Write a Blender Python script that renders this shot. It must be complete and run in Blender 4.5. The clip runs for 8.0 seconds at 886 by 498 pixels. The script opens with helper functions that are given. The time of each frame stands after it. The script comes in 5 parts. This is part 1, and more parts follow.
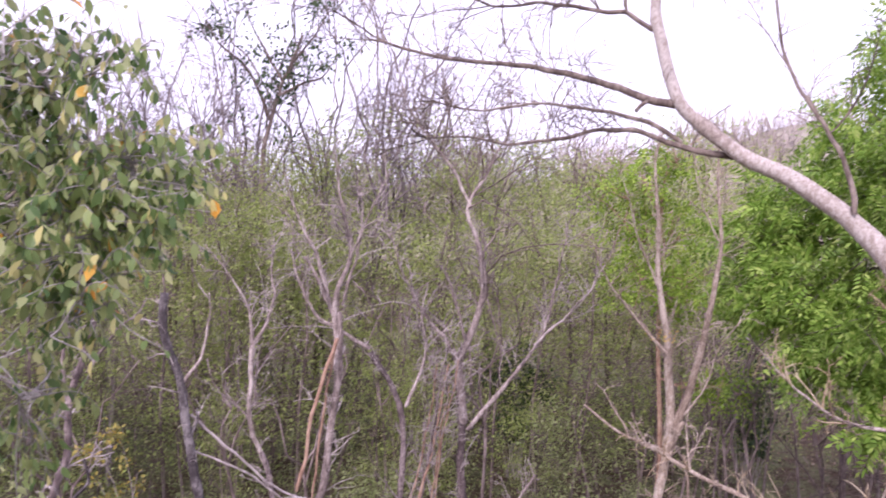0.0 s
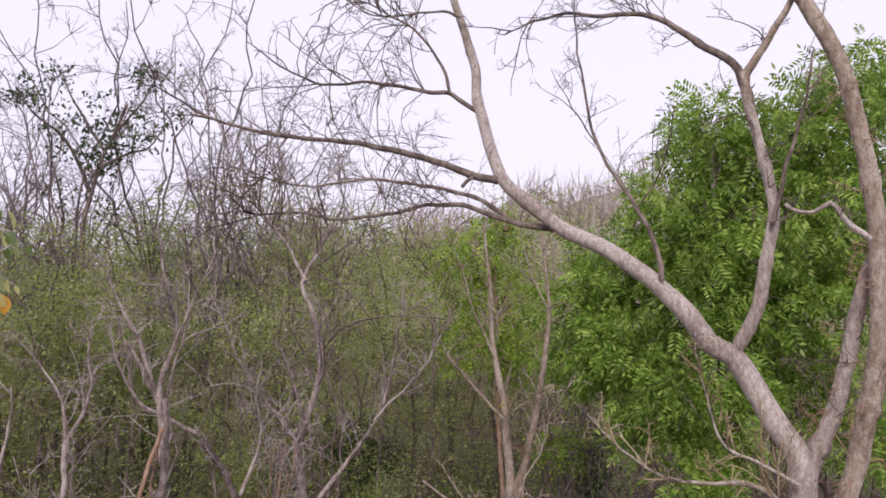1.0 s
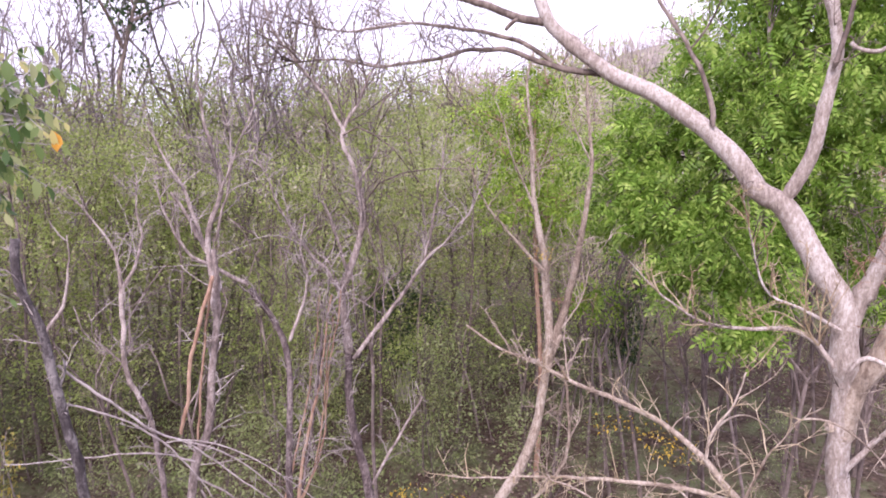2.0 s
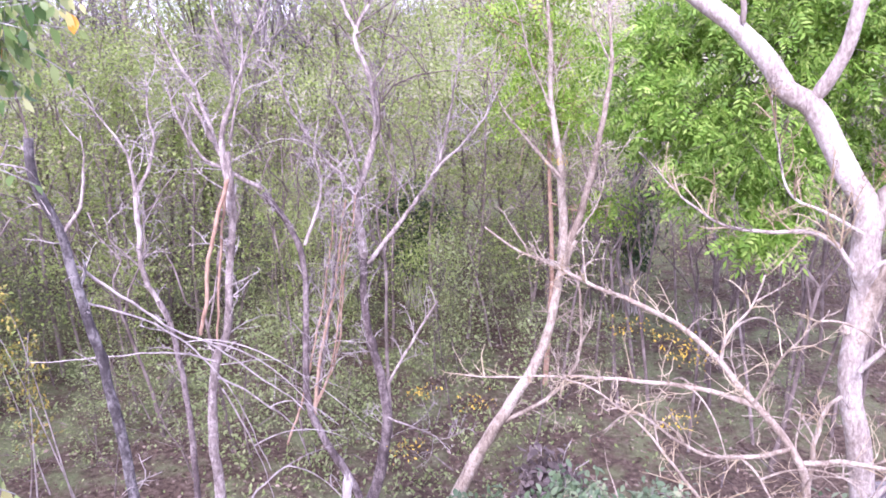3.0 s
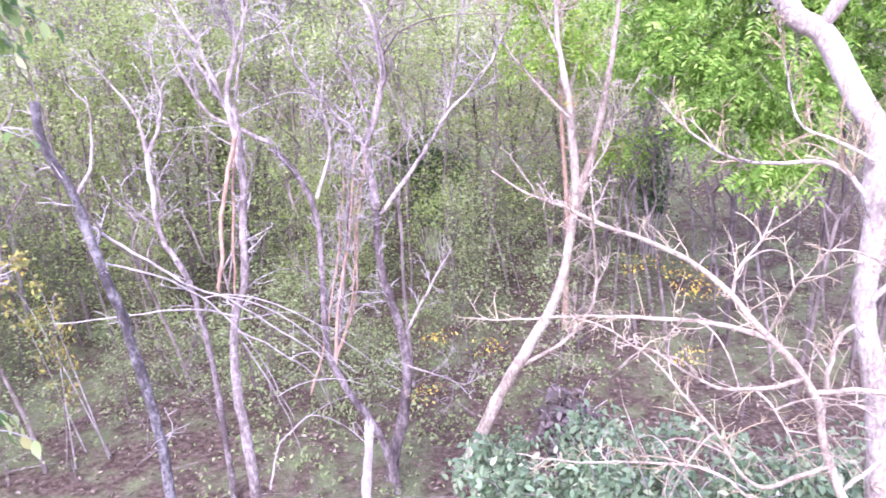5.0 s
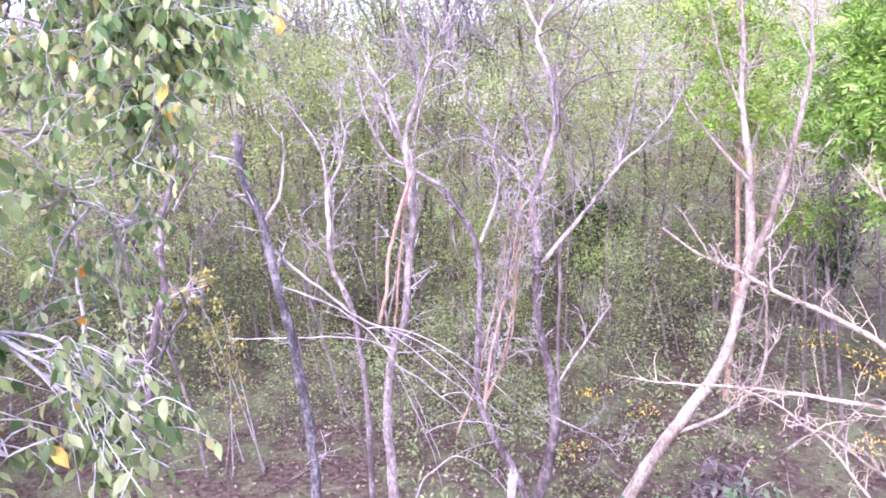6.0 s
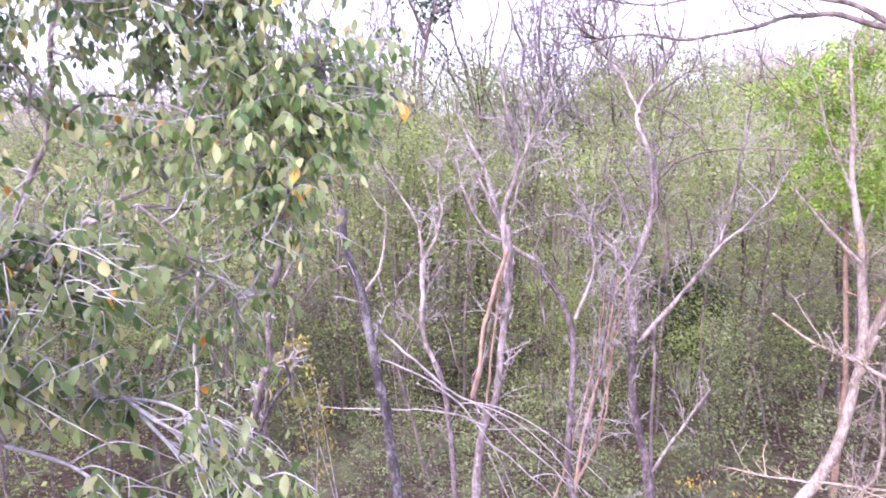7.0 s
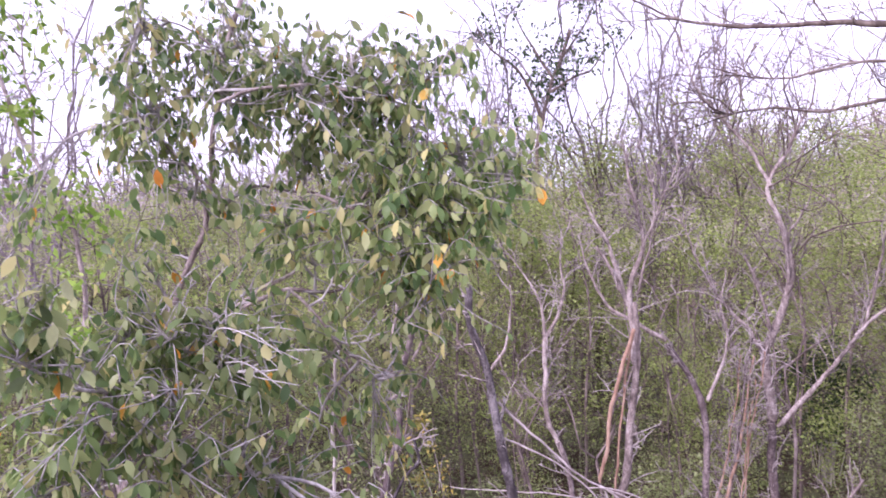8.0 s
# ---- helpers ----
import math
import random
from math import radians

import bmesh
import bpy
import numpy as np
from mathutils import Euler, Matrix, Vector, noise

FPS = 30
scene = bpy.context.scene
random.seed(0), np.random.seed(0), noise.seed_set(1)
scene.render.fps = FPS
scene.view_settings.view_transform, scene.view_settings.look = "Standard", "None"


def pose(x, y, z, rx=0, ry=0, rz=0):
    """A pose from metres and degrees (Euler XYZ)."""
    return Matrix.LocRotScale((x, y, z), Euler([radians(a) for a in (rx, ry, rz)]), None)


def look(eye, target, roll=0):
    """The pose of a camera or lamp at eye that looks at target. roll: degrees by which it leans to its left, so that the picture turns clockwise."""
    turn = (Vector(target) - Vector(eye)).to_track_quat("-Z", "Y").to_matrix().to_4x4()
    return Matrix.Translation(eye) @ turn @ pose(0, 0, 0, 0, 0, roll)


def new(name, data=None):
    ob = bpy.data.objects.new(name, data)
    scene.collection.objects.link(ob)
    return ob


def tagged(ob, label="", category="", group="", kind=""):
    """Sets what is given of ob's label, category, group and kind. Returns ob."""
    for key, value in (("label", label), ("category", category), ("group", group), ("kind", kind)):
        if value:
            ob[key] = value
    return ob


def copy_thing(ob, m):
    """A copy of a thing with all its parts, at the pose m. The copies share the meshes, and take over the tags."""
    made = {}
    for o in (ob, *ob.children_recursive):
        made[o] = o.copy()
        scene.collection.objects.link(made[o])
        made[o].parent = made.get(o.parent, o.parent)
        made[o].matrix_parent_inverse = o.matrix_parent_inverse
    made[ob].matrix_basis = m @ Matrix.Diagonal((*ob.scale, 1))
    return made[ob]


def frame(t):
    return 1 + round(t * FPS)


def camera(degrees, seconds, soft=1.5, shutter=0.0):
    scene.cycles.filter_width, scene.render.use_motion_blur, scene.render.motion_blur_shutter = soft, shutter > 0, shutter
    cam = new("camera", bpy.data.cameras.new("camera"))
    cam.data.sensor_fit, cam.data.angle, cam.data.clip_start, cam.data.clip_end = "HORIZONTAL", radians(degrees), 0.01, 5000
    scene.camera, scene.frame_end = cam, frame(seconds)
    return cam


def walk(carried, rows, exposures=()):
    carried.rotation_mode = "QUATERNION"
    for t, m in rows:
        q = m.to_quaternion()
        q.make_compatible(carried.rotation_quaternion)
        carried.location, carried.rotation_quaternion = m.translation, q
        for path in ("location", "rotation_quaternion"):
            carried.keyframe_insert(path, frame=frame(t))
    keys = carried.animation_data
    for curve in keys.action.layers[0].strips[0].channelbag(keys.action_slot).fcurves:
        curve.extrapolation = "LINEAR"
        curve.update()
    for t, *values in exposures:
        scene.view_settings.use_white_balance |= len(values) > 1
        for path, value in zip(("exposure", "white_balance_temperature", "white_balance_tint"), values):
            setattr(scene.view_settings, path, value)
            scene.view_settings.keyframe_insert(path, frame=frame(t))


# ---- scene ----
LENS = 59.9
PATH = [
    (0.0, pose(-0.000, 0.000, 8.001, 86.00, -1.00, -0.00)),
    (0.5, pose(0.065, 0.024, 8.042, 89.47, -1.14, -7.98)),
    (1.0, pose(0.092, 0.028, 8.080, 91.05, 0.43, -11.74)),
    (1.5, pose(0.063, 0.067, 8.009, 87.58, 0.31, -11.28)),
    (1.7, pose(0.057, 0.072, 7.992, 84.36, 0.57, -10.36)),
    (2.8, pose(-0.047, 0.144, 7.891, 75.64, 0.54, -7.93)),
    (3.0, pose(-0.050, 0.142, 7.870, 74.15, 0.77, -8.46)),
    (3.5, pose(0.010, 0.143, 7.844, 70.93, 2.11, -12.10)),
    (4.0, pose(0.042, 0.136, 7.835, 69.57, 3.52, -14.27)),
    (4.2, pose(0.042, 0.134, 7.832, 69.59, 3.53, -14.30)),
    (5.3, pose(0.029, 0.054, 7.822, 71.46, 3.03, -3.58)),
    (5.5, pose(0.020, 0.035, 7.838, 72.39, 2.56, -0.80)),
    (6.0, pose(-0.030, 0.045, 7.833, 74.72, 2.17, 4.73)),
    (6.5, pose(-0.097, 0.051, 7.849, 76.76, 2.03, 7.66)),
    (7.0, pose(-0.169, 0.019, 7.894, 80.18, 1.85, 11.19)),
    (7.5, pose(-0.230, -0.019, 7.929, 83.60, 2.31, 15.78)),
    (8.0, pose(-0.272, -0.048, 7.945, 86.08, 3.15, 19.55)),
]
cam = camera(LENS, 8.0, 1.7, 0.2)
EXPOSURES = [(0.0, 0.86, 6050, 33), (0.5, 0.72, 6250, 28), (0.9, 0.12, 6450, 21), (1.5, 0.18, 6450, 22), (1.7, 0.5, 6350, 25), (2.8, 1.70, 5500, 34), (3.5, 1.98, 5350, 35), (4.2, 2.0, 5300, 34), (5.3, 2.2, 5250, 35), (5.5, 2.2, 5250, 36), (6.0, 2.06, 5300, 38), (6.5, 1.92, 5400, 38), (7.0, 1.73, 5500, 37), (7.5, 1.35, 5650, 37), (8.0, 1.06, 5800, 38)]
walk(cam, PATH, EXPOSURES)

# ---- world and sun: bright overcast evening ----
world = bpy.data.worlds.new("overcast_sky")
scene.world = world
world.use_nodes = True
wn, wl = world.node_tree.nodes, world.node_tree.links
sky = wn.new("ShaderNodeTexSky")
sky.sky_type, sky.sun_disc = "NISHITA", False
sky.sun_elevation, sky.sun_rotation = radians(38), radians(215)
sky.air_density, sky.dust_density, sky.ozone_density = 1.0, 4.0, 1.0
SKY_MIX, SKY_CLOUD, SKY_STRENGTH = 0.88, (8.3, 8.25, 9.3, 1), 0.112
mix = wn.new("ShaderNodeMix")
mix.data_type = "RGBA"
mix.inputs[0].default_value = SKY_MIX
mix.inputs[7].default_value = SKY_CLOUD
wl.new(sky.outputs[0], mix.inputs[6])
wl.new(mix.outputs[2], wn["Background"].inputs[0])
wn["Background"].inputs[1].default_value = SKY_STRENGTH
sun = new("sun", bpy.data.lights.new("sun", "SUN"))
sun.data.energy, sun.data.angle, sun.data.color = 1.8, radians(16), (1.0, 0.95, 0.88)
sun.matrix_world = look((-6, -9, 16), (0, 6, 2))


# ---- materials ----
def nodes_of(name):
    m = bpy.data.materials.new(name)
    m.use_nodes = True
    return m, m.node_tree.nodes, m.node_tree.links, m.node_tree.nodes["Principled BSDF"]


def ramp_of(n, stops):
    r = n.new("ShaderNodeValToRGB")
    els = r.color_ramp.elements
    while len(els) < len(stops):
        els.new(0.5)
    for e, (p, c) in zip(els, stops):
        e.position, e.color = p, (*c, 1)
    return r


def bark(name, dark, mid, pale, scale=7.0, patch=0.5, rough=0.9, blotch=1.3, speck=0.0):
    m, n, l, b = nodes_of(name)
    tc = n.new("ShaderNodeTexCoord")
    mp = n.new("ShaderNodeMapping")
    mp.inputs["Scale"].default_value = (1, 1, 0.45)
    l.new(tc.outputs["Object"], mp.inputs[0])
    a = n.new("ShaderNodeTexNoise")
    a.inputs["Scale"].default_value, a.inputs["Detail"].default_value, a.inputs["Roughness"].default_value = scale, 8, 0.7
    c = n.new("ShaderNodeTexNoise")
    c.inputs["Scale"].default_value, c.inputs["Detail"].default_value = blotch, 4
    g = n.new("ShaderNodeTexNoise")
    g.inputs["Scale"].default_value, g.inputs["Detail"].default_value = scale * 7, 5
    for t in (a, c, g):
        l.new(mp.outputs[0], t.inputs["Vector"])
    oi = n.new("ShaderNodeObjectInfo")
    s1 = n.new("ShaderNodeMath")
    s1.operation = "MULTIPLY_ADD"
    s1.inputs[1].default_value, s1.inputs[2].default_value = 0.8, -0.52
    l.new(c.outputs[0], s1.inputs[0])
    s2 = n.new("ShaderNodeMath")
    s2.operation = "MULTIPLY_ADD"
    s2.inputs[1].default_value = 1.25
    l.new(a.outputs[0], s2.inputs[0])
    l.new(s1.outputs[0], s2.inputs[2])
    s3 = n.new("ShaderNodeMath")
    s3.operation = "MULTIPLY_ADD"
    s3.inputs[1].default_value = 0.12
    l.new(oi.outputs["Random"], s3.inputs[0])
    l.new(s2.outputs[0], s3.inputs[2])
    r = ramp_of(n, [(0.30, dark), (0.36 + 0.34 * patch, mid), (0.74, pale)])
    l.new(s3.outputs[0], r.inputs[0])
    dots = n.new("ShaderNodeTexNoise")
    dots.inputs["Scale"].default_value, dots.inputs["Detail"].default_value = scale * 2.2, 2
    l.new(tc.outputs["Object"], dots.inputs["Vector"])
    dr = ramp_of(n, [(0.0, (speck, speck, speck)), (0.36, (speck, speck, speck)), (0.46, (0, 0, 0))])
    l.new(dots.outputs[0], dr.inputs[0])
    dm = n.new("ShaderNodeMix")
    dm.data_type = "RGBA"
    dm.inputs[7].default_value = (*dark, 1)
    l.new(dr.outputs[0], dm.inputs[0])
    l.new(r.outputs[0], dm.inputs[6])
    l.new(dm.outputs[2], b.inputs["Base Color"])
    b.inputs["Roughness"].default_value = rough
    b.inputs["Specular IOR Level"].default_value = 0.2
    bu = n.new("ShaderNodeBump")
    bu.inputs["Strength"].default_value, bu.inputs["Distance"].default_value = 0.55, 0.012
    l.new(g.outputs[0], bu.inputs["Height"])
    l.new(bu.outputs[0], b.inputs["Normal"])
    return m


def leafy(name, stops, rough=0.5, through_light=0.3, spec=0.3, one=False):
    """Leaf: colour varies from leaf to leaf, with some light passing through the blade."""
    m, n, l, b = nodes_of(name)
    if one:
        src = n.new("ShaderNodeObjectInfo").outputs["Random"]
    else:
        src = n.new("ShaderNodeNewGeometry").outputs["Random Per Island"]
    r = ramp_of(n, stops)
    l.new(src, r.inputs[0])
    tc = n.new("ShaderNodeTexCoord")
    a = n.new("ShaderNodeTexNoise")
    a.inputs["Scale"].default_value, a.inputs["Detail"].default_value = 1.1, 5
    l.new(tc.outputs["Object"], a.inputs["Vector"])
    h = n.new("ShaderNodeHueSaturation")
    v = n.new("ShaderNodeMapRange")
    v.inputs[1].default_value, v.inputs[2].default_value, v.inputs[3].default_value, v.inputs[4].default_value = 0.3, 0.7, 0.7, 1.3
    l.new(a.outputs[0], v.inputs[0])
    l.new(v.outputs[0], h.inputs["Value"])
    l.new(r.outputs[0], h.inputs["Color"])
    l.new(h.outputs[0], b.inputs["Base Color"])
    b.inputs["Roughness"].default_value = rough
    b.inputs["Specular IOR Level"].default_value = spec
    t = n.new("ShaderNodeBsdfTranslucent")
    l.new(h.outputs[0], t.inputs[0])
    mx = n.new("ShaderNodeMixShader")
    mx.inputs[0].default_value = through_light
    l.new(b.outputs[0], mx.inputs[1])
    l.new(t.outputs[0], mx.inputs[2])
    l.new(mx.outputs[0], n["Material Output"].inputs[0])
    return m


def earth(name):
    m, n, l, b = nodes_of(name)
    tc = n.new("ShaderNodeTexCoord")
    out = []
    for sc, det in ((0.16, 4), (1.3, 6), (9.0, 8), (38.0, 5)):
        a = n.new("ShaderNodeTexNoise")
        a.inputs["Scale"].default_value, a.inputs["Detail"].default_value, a.inputs["Roughness"].default_value = sc, det, 0.65
        l.new(tc.outputs["Object"], a.inputs["Vector"])
        out.append(a)
    litter = ramp_of(n, [(0.33, (0.038, 0.026, 0.020)), (0.48, (0.088, 0.060, 0.046)), (0.6, (0.142, 0.102, 0.080)), (0.74, (0.235, 0.184, 0.15))])
    l.new(out[2].outputs[0], litter.inputs[0])
    herb = ramp_of(n, [(0.35, (0.10, 0.12, 0.055)), (0.65, (0.24, 0.26, 0.13))])
    l.new(out[3].outputs[0], herb.inputs[0])
    add = n.new("ShaderNodeMath")
    add.operation = "ADD"
    l.new(out[0].outputs[0], add.inputs[0])
    l.new(out[1].outputs[0], add.inputs[1])
    k = ramp_of(n, [(0.0, (0, 0, 0)), (0.47, (0, 0, 0)), (0.58, (0.75, 0.75, 0.75))])
    half = n.new("ShaderNodeMath")
    half.operation = "MULTIPLY"
    half.inputs[1].default_value = 0.5
    l.new(add.outputs[0], half.inputs[0])
    l.new(half.outputs[0], k.inputs[0])
    mx = n.new("ShaderNodeMix")
    mx.data_type = "RGBA"
    l.new(k.outputs[0], mx.inputs[0])
    l.new(litter.outputs[0], mx.inputs[6])
    l.new(herb.outputs[0], mx.inputs[7])
    l.new(mx.outputs[2], b.inputs["Base Color"])
    b.inputs["Roughness"].default_value = 0.95
    b.inputs["Specular IOR Level"].default_value = 0.1
    bu = n.new("ShaderNodeBump")
    bu.inputs["Strength"].default_value, bu.inputs["Distance"].default_value = 0.8, 0.05
    l.new(out[3].outputs[0], bu.inputs["Height"])
    l.new(bu.outputs[0], b.inputs["Normal"])
    return m


M_PALE = bark("pale_pink_bark", (0.20, 0.155, 0.13), (0.375, 0.315, 0.275), (0.56, 0.505, 0.465), 30, 0.5, 0.9, 2.2, 0.45)
M_PALE_TWIG = bark("pale_twig_bark", (0.17, 0.13, 0.10), (0.30, 0.235, 0.185), (0.46, 0.38, 0.31), 12)
M_GREY = bark("grey_lilac_bark", (0.10, 0.077, 0.07), (0.27, 0.217, 0.195), (0.50, 0.43, 0.395), 16, 0.5, 0.9, 2.5, 0.5)
M_DARK = bark("dark_weathered_bark", (0.034, 0.028, 0.029), (0.085, 0.072, 0.073), (0.25, 0.225, 0.22), 14, 0.55, 0.9, 3.0, 0.6)
M_STEM = bark("dusky_bark", (0.05, 0.037, 0.037), (0.128, 0.097, 0.094), (0.30, 0.245, 0.23), 15, 0.5, 0.9, 2.6, 0.5)
M_TAN = bark("tan_bark", (0.15, 0.108, 0.082), (0.315, 0.25, 0.195), (0.49, 0.415, 0.345), 22, 0.5, 0.9, 3.0, 0.5)
M_RUST = bark("rusty_bark", (0.17, 0.095, 0.065), (0.32, 0.20, 0.14), (0.46, 0.32, 0.23), 13)
M_TWIG = bark("grey_twig_bark", (0.16, 0.13, 0.122), (0.33, 0.28, 0.262), (0.52, 0.455, 0.43), 12)
M_GOLD = bark("yellowish_twig_bark", (0.20, 0.14, 0.08), (0.38, 0.295, 0.19), (0.54, 0.45, 0.32), 14)
M_ASHEN = bark("ashen_twig_bark", (0.17, 0.15, 0.142), (0.32, 0.295, 0.28), (0.52, 0.485, 0.465), 14)
M_FAR = bark("far_bark", (0.085, 0.068, 0.07), (0.185, 0.152, 0.152), (0.32, 0.275, 0.27), 6)
# Brown-grey, darkened to put the backlit look against the sky into the colour.
M_BRANCH = bark("backlit_brown_branch_bark", (0.06, 0.045, 0.04), (0.14, 0.107, 0.092), (0.29, 0.235, 0.20), 12)
M_BROWN = bark("brown_bark", (0.065, 0.05, 0.046), (0.155, 0.118, 0.106), (0.28, 0.225, 0.205), 8)
M_WOOD = bark("bare_broken_wood", (0.22, 0.175, 0.155), (0.40, 0.345, 0.315), (0.56, 0.51, 0.475), 16)
L_BROAD = leafy("broad_green_leaf", [(0.0, (0.07, 0.13, 0.045)), (0.25, (0.16, 0.24, 0.075)), (0.6, (0.29, 0.355, 0.13)), (0.88, (0.43, 0.46, 0.22)), (1.0, (0.56, 0.50, 0.2))], 0.42, 0.54, 0.4)
L_BROAD_ONE = leafy("broad_green_leaf_single", [(0.0, (0.09, 0.13, 0.045)), (0.35, (0.17, 0.22, 0.075)), (0.7, (0.26, 0.305, 0.12)), (1.0, (0.38, 0.40, 0.19))], 0.45, 0.45, 0.4, True)
L_ORANGE = leafy("orange_leaf", [(0.0, (0.62, 0.24, 0.035)), (0.5, (0.72, 0.36, 0.05)), (1.0, (0.66, 0.44, 0.09))], 0.55, 0.35, 0.3, True)
L_BRIGHT = leafy("bright_green_leaflet", [(0.0, (0.10, 0.19, 0.018)), (0.45, (0.205, 0.345, 0.05)), (0.8, (0.32, 0.46, 0.085)), (1.0, (0.45, 0.55, 0.15))], 0.5, 0.42, 0.3)
L_YELLOWGREEN = leafy("yellow_green_leaflet", [(0.0, (0.15, 0.25, 0.03)), (0.6, (0.24, 0.37, 0.05)), (1.0, (0.38, 0.48, 0.09))], 0.55, 0.4, 0.2)
L_OLIVE = leafy("olive_leaflet", [(0.0, (0.255, 0.325, 0.09)), (0.5, (0.33, 0.40, 0.12)), (0.85, (0.40, 0.45, 0.17)), (0.94, (0.44, 0.41, 0.23)), (1.0, (0.45, 0.36, 0.28))], 0.6, 0.52, 0.15)
L_SHRUB = leafy("blue_green_leaf", [(0.0, (0.085, 0.13, 0.065)), (0.5, (0.165, 0.23, 0.12)), (0.85, (0.27, 0.335, 0.19)), (1.0, (0.42, 0.45, 0.27))], 0.4, 0.4, 0.5)
L_DEEP = leafy("deep_green_leaf", [(0.0, (0.025, 0.05, 0.02)), (0.6, (0.05, 0.085, 0.032)), (1.0, (0.10, 0.135, 0.05))], 0.5, 0.22, 0.3)
L_YELLOW = leafy("yellow_leaf", [(0.0, (0.55, 0.36, 0.03)), (1.0, (0.72, 0.52, 0.09))], 0.55, 0.35, 0.2)
L_FADE = leafy("fading_leaf", [(0.0, (0.17, 0.18, 0.05)), (0.55, (0.30, 0.27, 0.075)), (1.0, (0.50, 0.37, 0.08))], 0.6, 0.35, 0.2)
L_WITHER = leafy("withered_leaf", [(0.0, (0.06, 0.045, 0.042)), (0.6, (0.115, 0.088, 0.084)), (1.0, (0.21, 0.165, 0.155))], 0.7, 0.2, 0.2)
L_DRY = leafy("dry_fallen_leaf", [(0.0, (0.06, 0.038, 0.029)), (0.4, (0.12, 0.08, 0.061)), (0.75, (0.20, 0.142, 0.11)), (1.0, (0.34, 0.265, 0.215))], 0.85, 0.1, 0.1)
L_HERB = leafy("herb_leaf", [(0.0, (0.19, 0.235, 0.085)), (0.6, (0.27, 0.32, 0.13)), (1.0, (0.36, 0.385, 0.19))], 0.6, 0.42, 0.2)
M_EARTH = earth("leaf_litter_earth")


# ---- geometry helpers ----
class Geo:
    def __init__(self):
        self.v, self.f, self.n = [], [], 0

    def add(self, v, f):
        self.v.append(np.asarray(v, float))
        self.f.append(np.asarray(f, int) + self.n)
        self.n += len(v)

    def mesh(self, name, material, base=(0, 0, 0), smooth=True):
        me = bpy.data.meshes.new(name)
        v = np.concatenate(self.v) - np.asarray(base, float)
        faces = [q for a in self.f for q in a.tolist()]
        me.from_pydata(v.tolist(), [], faces)
        if smooth:
            me.polygons.foreach_set("use_smooth", [True] * len(me.polygons))
        me.materials.append(material)
        me.update()
        return me


def part(name, geo, material, parent, label="", kind="", smooth=True):
    ob = new(name, geo.mesh(name, material, parent.location, smooth))
    ob.parent = parent
    return tagged(ob, label=label, kind=kind)


def thing(name, at, label, category, group="", kind=""):
    e = new(name)
    e.empty_display_size = 0.2
    e.location = at
    return tagged(e, label, category, group, kind)


def spline(pts, step):
    """Catmull-Rom through pts, resampled at about that step."""
    p = np.asarray(pts, float)
    if len(p) < 3:
        k = max(2, int(np.linalg.norm(p[-1] - p[0]) / step) + 1)
        return p[0] + (p[-1] - p[0]) * np.linspace(0, 1, k)[:, None]
    q = np.vstack([2 * p[0] - p[1], p, 2 * p[-1] - p[-2]])
    out = []
    for i in range(1, len(q) - 2):
        k = max(1, int(np.linalg.norm(q[i + 1] - q[i]) / step + 0.5))
        t = (np.arange(k) / k)[:, None]
        a, b, c, d = q[i - 1], q[i], q[i + 1], q[i + 2]
        out.append(0.5 * (2 * b + (c - a) * t + (2 * a - 5 * b + 4 * c - d) * t * t + (3 * b - a - 3 * c + d) * t ** 3))
    out.append(p[-1:])
    return np.vstack(out)


def tube(geo, p, r, sides):
    """A closed, tapering tube along p with radii r."""
    n = len(p)
    t = np.gradient(p, axis=0)
    t /= np.linalg.norm(t, axis=1)[:, None] + 1e-9
    mean = t.mean(0)
    ref = np.array((1.0, 0, 0)) if abs(mean[0]) < 0.6 else np.array((0, 1.0, 0)) if abs(mean[1]) < 0.7 else np.array((0, 0, 1.0))
    u = np.cross(t, ref)
    u /= np.linalg.norm(u, axis=1)[:, None] + 1e-9
    w = np.cross(t, u)
    a = np.linspace(0, 2 * np.pi, sides, endpoint=False)
    r = np.asarray(r, float)
    r = r[:, None] if r.ndim == 1 else r
    ring = p[:, None] + (u[:, None] * np.cos(a)[None, :, None] + w[:, None] * np.sin(a)[None, :, None]) * r[:, :, None]
    i = np.arange(n - 1)[:, None] * sides
    j = np.arange(sides)[None]
    k = (j + 1) % sides
    f = np.stack([i + j, i + k, i + sides + k, i + sides + j], -1).reshape(-1, 4)
    geo.add(ring.reshape(-1, 3), f)
    geo.f.append(np.array([[geo.n - sides + q for q in range(sides)]]))


def limb_geo(pts, r0, r1, rng, sides=9, step=0.07, wobble=0.006):
    """A limb with knots, slight kinks and an uneven girth."""
    p = spline(pts, step)
    n = len(p)
    s = np.linspace(0, 1, n)
    r = r0 + (r1 - r0) * s ** 0.85
    kink = rng.normal(0, wobble, (n, 3))
    for _ in range(2):
        kink[1:-1] = (kink[:-2] + 2 * kink[1:-1] + kink[2:]) / 4
    kink[0] = 0
    p = p + kink
    lump = rng.normal(0, 0.10, (n, sides))
    lump = (lump + np.roll(lump, 1, 1) + np.roll(lump, -1, 1)) / 3
    lump[1:-1] = (lump[:-2] + 2 * lump[1:-1] + lump[2:]) / 4
    r = r[:, None] * (1 + lump)
    r[0] *= 0.7
    for _ in range(max(0, int(n / 14))):
        r[rng.integers(0, n)] *= rng.uniform(1.08, 1.22)
    g = Geo()
    tube(g, p, r, sides)
    return g, p


def unit(v):
    return v / (np.linalg.norm(v) + 1e-9)


